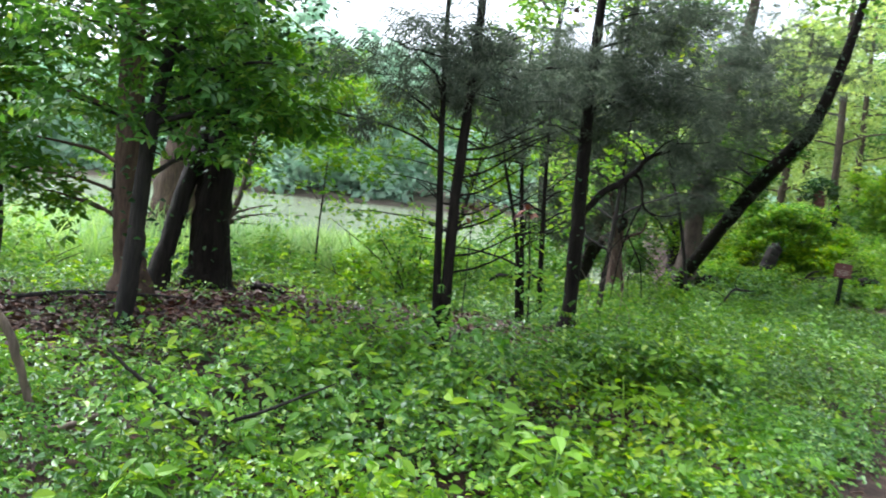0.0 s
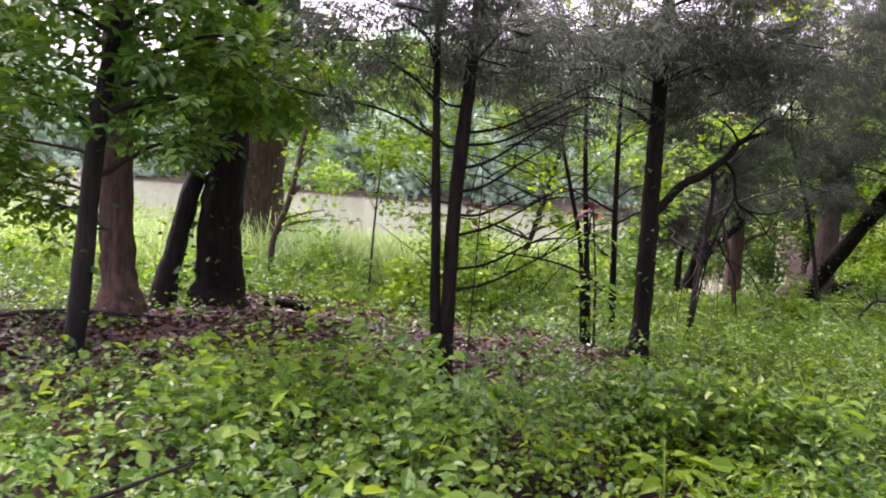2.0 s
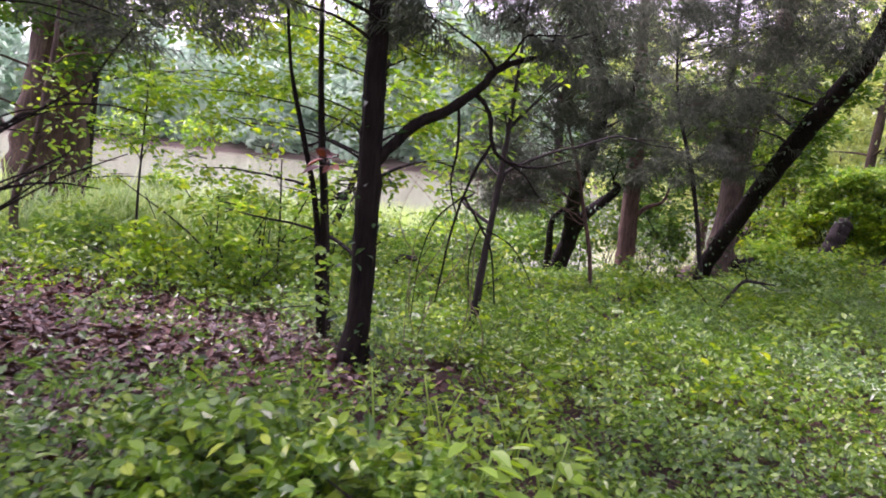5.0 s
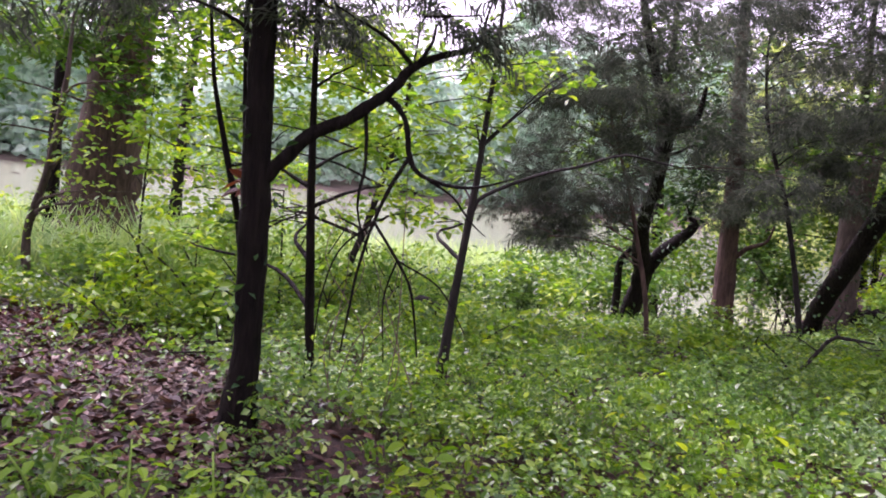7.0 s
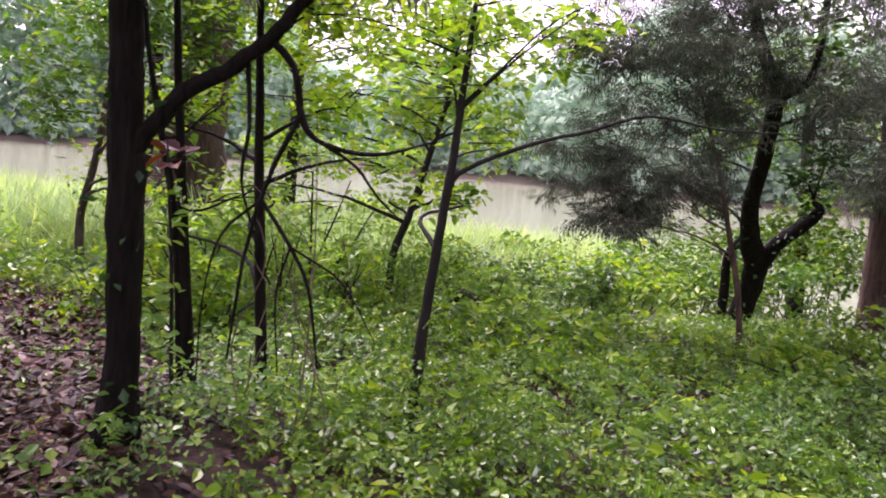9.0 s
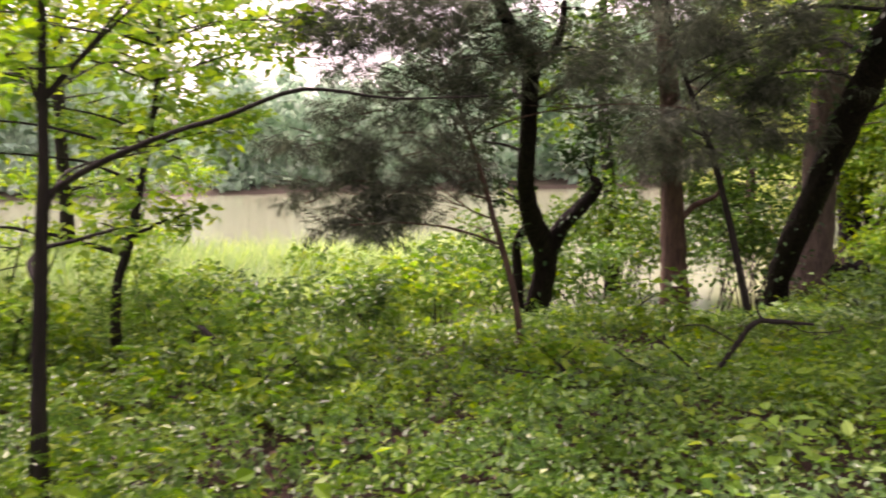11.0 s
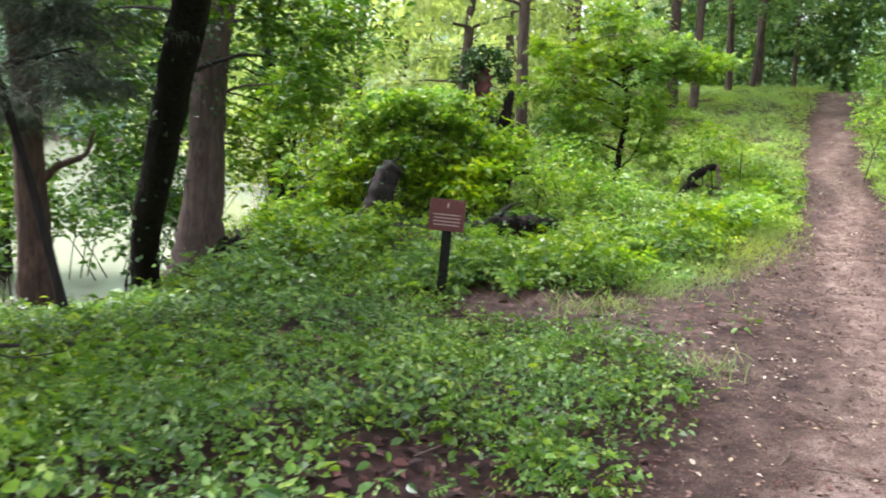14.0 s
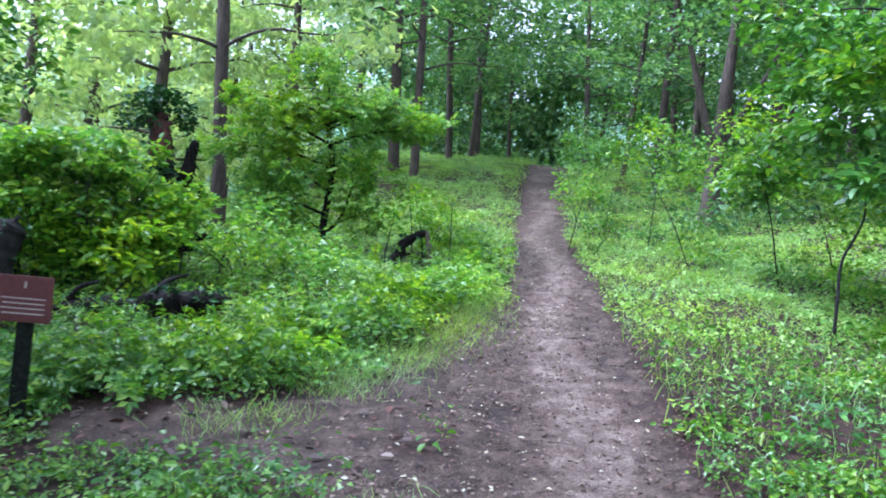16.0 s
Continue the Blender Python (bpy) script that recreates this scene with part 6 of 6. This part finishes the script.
x, y = scatter(16000, -4, 12, 8, 20, lambda x, y: 0.6 * cover(x, y) + 0.035 * litter_zone(x, y))
plants("creepers", "small low creeping leaves over the litter", x, y, 5, 0.12, 0.055, LEAF_LOW)


def verge(x, y):
    s = (x - 10.15) * 0.616 + (y - 15.72) * 0.788
    return smooth(s, 1.5, 5) * (1 - smooth(s, 30, 36)) * smooth(trail_off(x, y), 0.75, 1.2) * smooth(spur_off(x, y), 0.6, 1.0)


x, y = scatter(150000, 9, 36, 14, 46, lambda x, y: verge(x, y) * (0.38 + 0.62 * smooth(x + y - 25.9, 5, 11)) * (1 - smooth(off_line(x, y, TRAIL), 5, 11)) * (0.6 + 0.4 * np.maximum(smooth(off_line(x, y, TRAIL), 1.6, 3.6), 1 - smooth(x - 10.15 + y - 15.72, 8, 13))) * (0.6 + 0.4 * np.sin(2.3 * x + y) * np.sin(1.9 * y - x)))
far = rng.uniform(0, 1, len(x)) < 0.95 * smooth(x + y - 25.9, 8, 15)
plants("verge_plants", "low fresh-green plants along the trail verge", x[far], y[far], 6, 0.2, 0.06, LAWN, KITE)
# The near weeds' darker leaf stands in for shade from trees overhead.
plants("shaded_verge_weeds", "weeds along the trail verge, leaves darkened for tree shade", x[~far], y[~far], 5, 0.3, 0.052, LEAF, BROAD)
band = np.array([(10.3, 22.0), (11.1, 21.9), (11.75, 21.95), (12.4, 22.3), (13.3, 22.95), (14.5, 23.4), (15.8, 24.7), (17.6, 27.4)])
x, y = scatter(9000, 9.5, 18, 21, 28.5, lambda x, y: np.exp(-(off_line(x, y, band) / 0.42) ** 2) * smooth(spur_off(x, y), 0.55, 0.75) * smooth(trail_off(x, y), 0.9, 1.2))
half = len(x) // 2
plants("edge_plants", "leafy green plants edging the bare ground", x[:half], y[:half], 7, 0.42, 0.085, LEAF_LOW)
plants("edge_ferns", "bright ferny plants edging the bare ground", x[half:], y[half:], 5, 0.5, 0.13, LEAF_BRIGHT, PINNATE)
x, y = scatter(230000, 9, 30, 14, 42, lambda x, y: verge(x, y) * (1 - smooth(off_line(x, y, TRAIL), 3.0, 6.5)) * (0.1 + 0.22 * smooth(x - 10.15 + y - 15.72, 7, 12)))
tagged(new("verge_grass", mesh_from("verge_grass", *blade_arrays(np.stack([x, y, height(x, y)], 1), rng.uniform(0.1, 0.3, len(x)), 0.45), GRASS)), "short bright grass along the trail", "grass", kind="stuff")
x, y = scatter(95000, 10.4, 16.5, 17.5, 25, lambda x, y: 0.75 * np.exp(-((off_line(x, y, np.array([(12.6, 21.6), (13.1, 21.9), (13.8, 22.2), (14.6, 22.7), (15.8, 24.2)])) / 0.3) ** 2)) + 0.35 * np.exp(-((off_line(x, y, np.array([(11.85, 19.1), (12.0, 19.2)])) / 0.16) ** 2)) + 0.4 * np.exp(-((off_line(x, y, np.array([(11.5, 21.0), (12.0, 20.9)])) / 0.2) ** 2)))
tagged(new("grass_tufts", mesh_from("grass_tufts", *blade_arrays(np.stack([x, y, height(x, y)], 1), rng.uniform(0.07, 0.2, len(x)), 0.6), GRASS)), "sparse grass tufts on the trodden dirt", "grass", kind="stuff")

# ---- single large-leaved plants ----
def big_weed(x, y, tall, size, label):
    """A soft-stemmed plant with large spreading leaves."""
    g = z_at(x, y)
    root = thing("weed", x, y, g, label, "plant", "large-leaved weeds")
    for k in range(3):
        a = k * 2.1 + x
        top = (x + 0.12 * np.cos(a), y + 0.12 * np.sin(a), g + tall * (0.8 + 0.1 * k))
        tube("stalk", [(x, y, g - 0.03, 0.007), (x + 0.05 * np.cos(a), y + 0.05 * np.sin(a), g + tall * 0.5, 0.006), (*top, 0.004)], GRASS, root, 5, 3, 0.05)
    n = 16
    a = np.arange(n) * 2.399
    h = np.linspace(0.45, 1.0, n)
    d = np.stack([np.cos(a), np.sin(a), np.zeros(n)], 1)
    P = np.array([x, y, g]) + d * (0.06 + 0.10 * (1.1 - h))[:, None] + np.stack([0 * h, 0 * h, tall * h], 1)
    for i in range(n):
        part("leaf", mesh_from("leaf", *leaf_arrays(P[i:i + 1], size * (1.25 - 0.5 * h[i]), BROAD, 0.25, 0.2, d[i:i + 1] * 2), LEAF_BRIGHT), root)


for x, y, tall, size in [(3.32, 8.35, 0.42, 0.19), (3.05, 8.7, 0.36, 0.16), (3.0, 9.0, 0.3, 0.17), (2.75, 9.3, 0.34, 0.15), (4.9, 10.9, 0.45, 0.15), (5.2, 11.3, 0.4, 0.13), (3.9, 9.6, 0.4, 0.15), (7.3, 16.4, 0.4, 0.14), (8.0, 16.9, 0.38, 0.15), (7.6, 17.6, 0.36, 0.13), (4.6, 11.7, 0.42, 0.085), (4.35, 11.5, 0.45, 0.08), (3.94, 11.5, 0.4, 0.085), (4.75, 11.35, 0.4, 0.08), (5.0, 11.7, 0.42, 0.085)]:
    big_weed(x, y, tall, size, "large-leaved bright green weed in low plants")

for c in [(4.15, 10.7, 0.42, 0.42, 0.24, 520), (3.75, 10.55, 0.34, 0.4, 0.2, 380), (4.6, 10.85, 0.34, 0.4, 0.2, 360)]:
    shrub("vine_mound", "glossy green vines heaped over a low bush", [c], LEAF_LOW, 0.062, group="vine mounds", stems=2, more=1.3)

# ---- dead leaves and twigs on the ground ----
x, y = scatter(85000, -3.2, 4.8, 9, 15.4, lambda x, y: 0.85 * litter_zone(x, y) + 0.04)
P = np.stack([x, y, height(x, y) + rng.uniform(0.003, 0.03, len(x))], 1)
tagged(new("leaf_carpet", mesh_from("leaf_carpet", *leaf_arrays(P, rng.uniform(0.035, 0.095, len(x)), BROAD, 0.4, 0.0), DEADLEAF)), "thick red-brown carpet of dead leaves", "leaf litter", kind="stuff")
x, y = scatter(40000, -4, 15, 6, 25, lambda x, y: 0.75 * litter_zone(x, y) + 0.12 * (off_line(x, y, TRAIL) > 0.9))
P = np.stack([x, y, height(x, y) + rng.uniform(0.005, 0.035, len(x))], 1)
tagged(new("leaf_litter", mesh_from("leaf_litter", *leaf_arrays(P, rng.uniform(0.05, 0.11, len(x)), BROAD, 0.35, 0.0), DEADLEAF)), "brown dead leaves littering the ground", "leaf litter", kind="stuff")
x, y = scatter(130000, 8, 24, 14, 34, lambda x, y: 0.6 * (1 - smooth(trail_off(x, y), 0.9, 1.4)) + 0.4 * (1 - smooth(spur_off(x, y), 0.6, 1.1)))
P = np.stack([x, y, height(x, y) + 0.008], 1)
tagged(new("trail_leaves", mesh_from("trail_leaves", *leaf_arrays(P, rng.uniform(0.012, 0.05, len(x)), BROAD, 0.35, 0.0), TRAILBIT)), "small pale fallen leaves on the trail", "leaf litter", kind="stuff")
OCTA = np.array([(1, 0, 0), (0, 1, 0), (-1, 0, 0), (0, -1, 0), (0, 0, 0.7), (0, 0, -0.7)]), np.array([(0, 1, 4), (1, 2, 4), (2, 3, 4), (3, 0, 4), (1, 0, 5), (2, 1, 5), (3, 2, 5), (0, 3, 5)])
x, y = scatter(50000, 9, 20, 15, 28, lambda x, y: 0.6 * (1 - smooth(trail_off(x, y), 0.8, 1.3)) + 0.6 * (1 - smooth(spur_off(x, y), 0.6, 1.1)))
P = np.stack([x, y, height(x, y) + 0.002], 1)
V = P[:, None] + OCTA[0][None] * rng.uniform(0.003, 0.011, (len(x), 1, 1)) * rng.uniform(0.6, 1.4, (len(x), 6, 1))
F = OCTA[1][None] + (np.arange(len(x)) * 6)[:, None, None]
CLOD = plain_material("soil_clod", (0.05, 0.028, 0.02), (0.15, 0.1, 0.08), rough=0.85, scale=9)
tagged(new("soil_clods", mesh_from("soil_clods", V.reshape(-1, 3), F.reshape(-1, 3), CLOD)), "small clods and grit on the trodden dirt", "grit", kind="stuff")
tw = []
x, y = scatter(900, -2, 14, 8, 24, lambda x, y: 0.7 * litter_zone(x, y) + 0.12)
for a, b in zip(x, y):
    g, t, ln = z_at(a, b) + 0.015, rng.uniform(0, 6.28), rng.uniform(0.06, 0.22)
    tw.append(tube_arrays([(a, b, g, 0.005), (a + ln * np.cos(t), b + ln * np.sin(t), g + 0.02, 0.004), (a + 2 * ln * np.cos(t + 0.2), b + 2 * ln * np.sin(t + 0.2), g + 0.01, 0.002)], 4, 2, 0.1))
tagged(new("fallen_twigs", mesh_from("fallen_twigs", *join(tw), DEADWOOD, True)), "thin fallen twigs on the leaf litter", "twigs", kind="stuff")
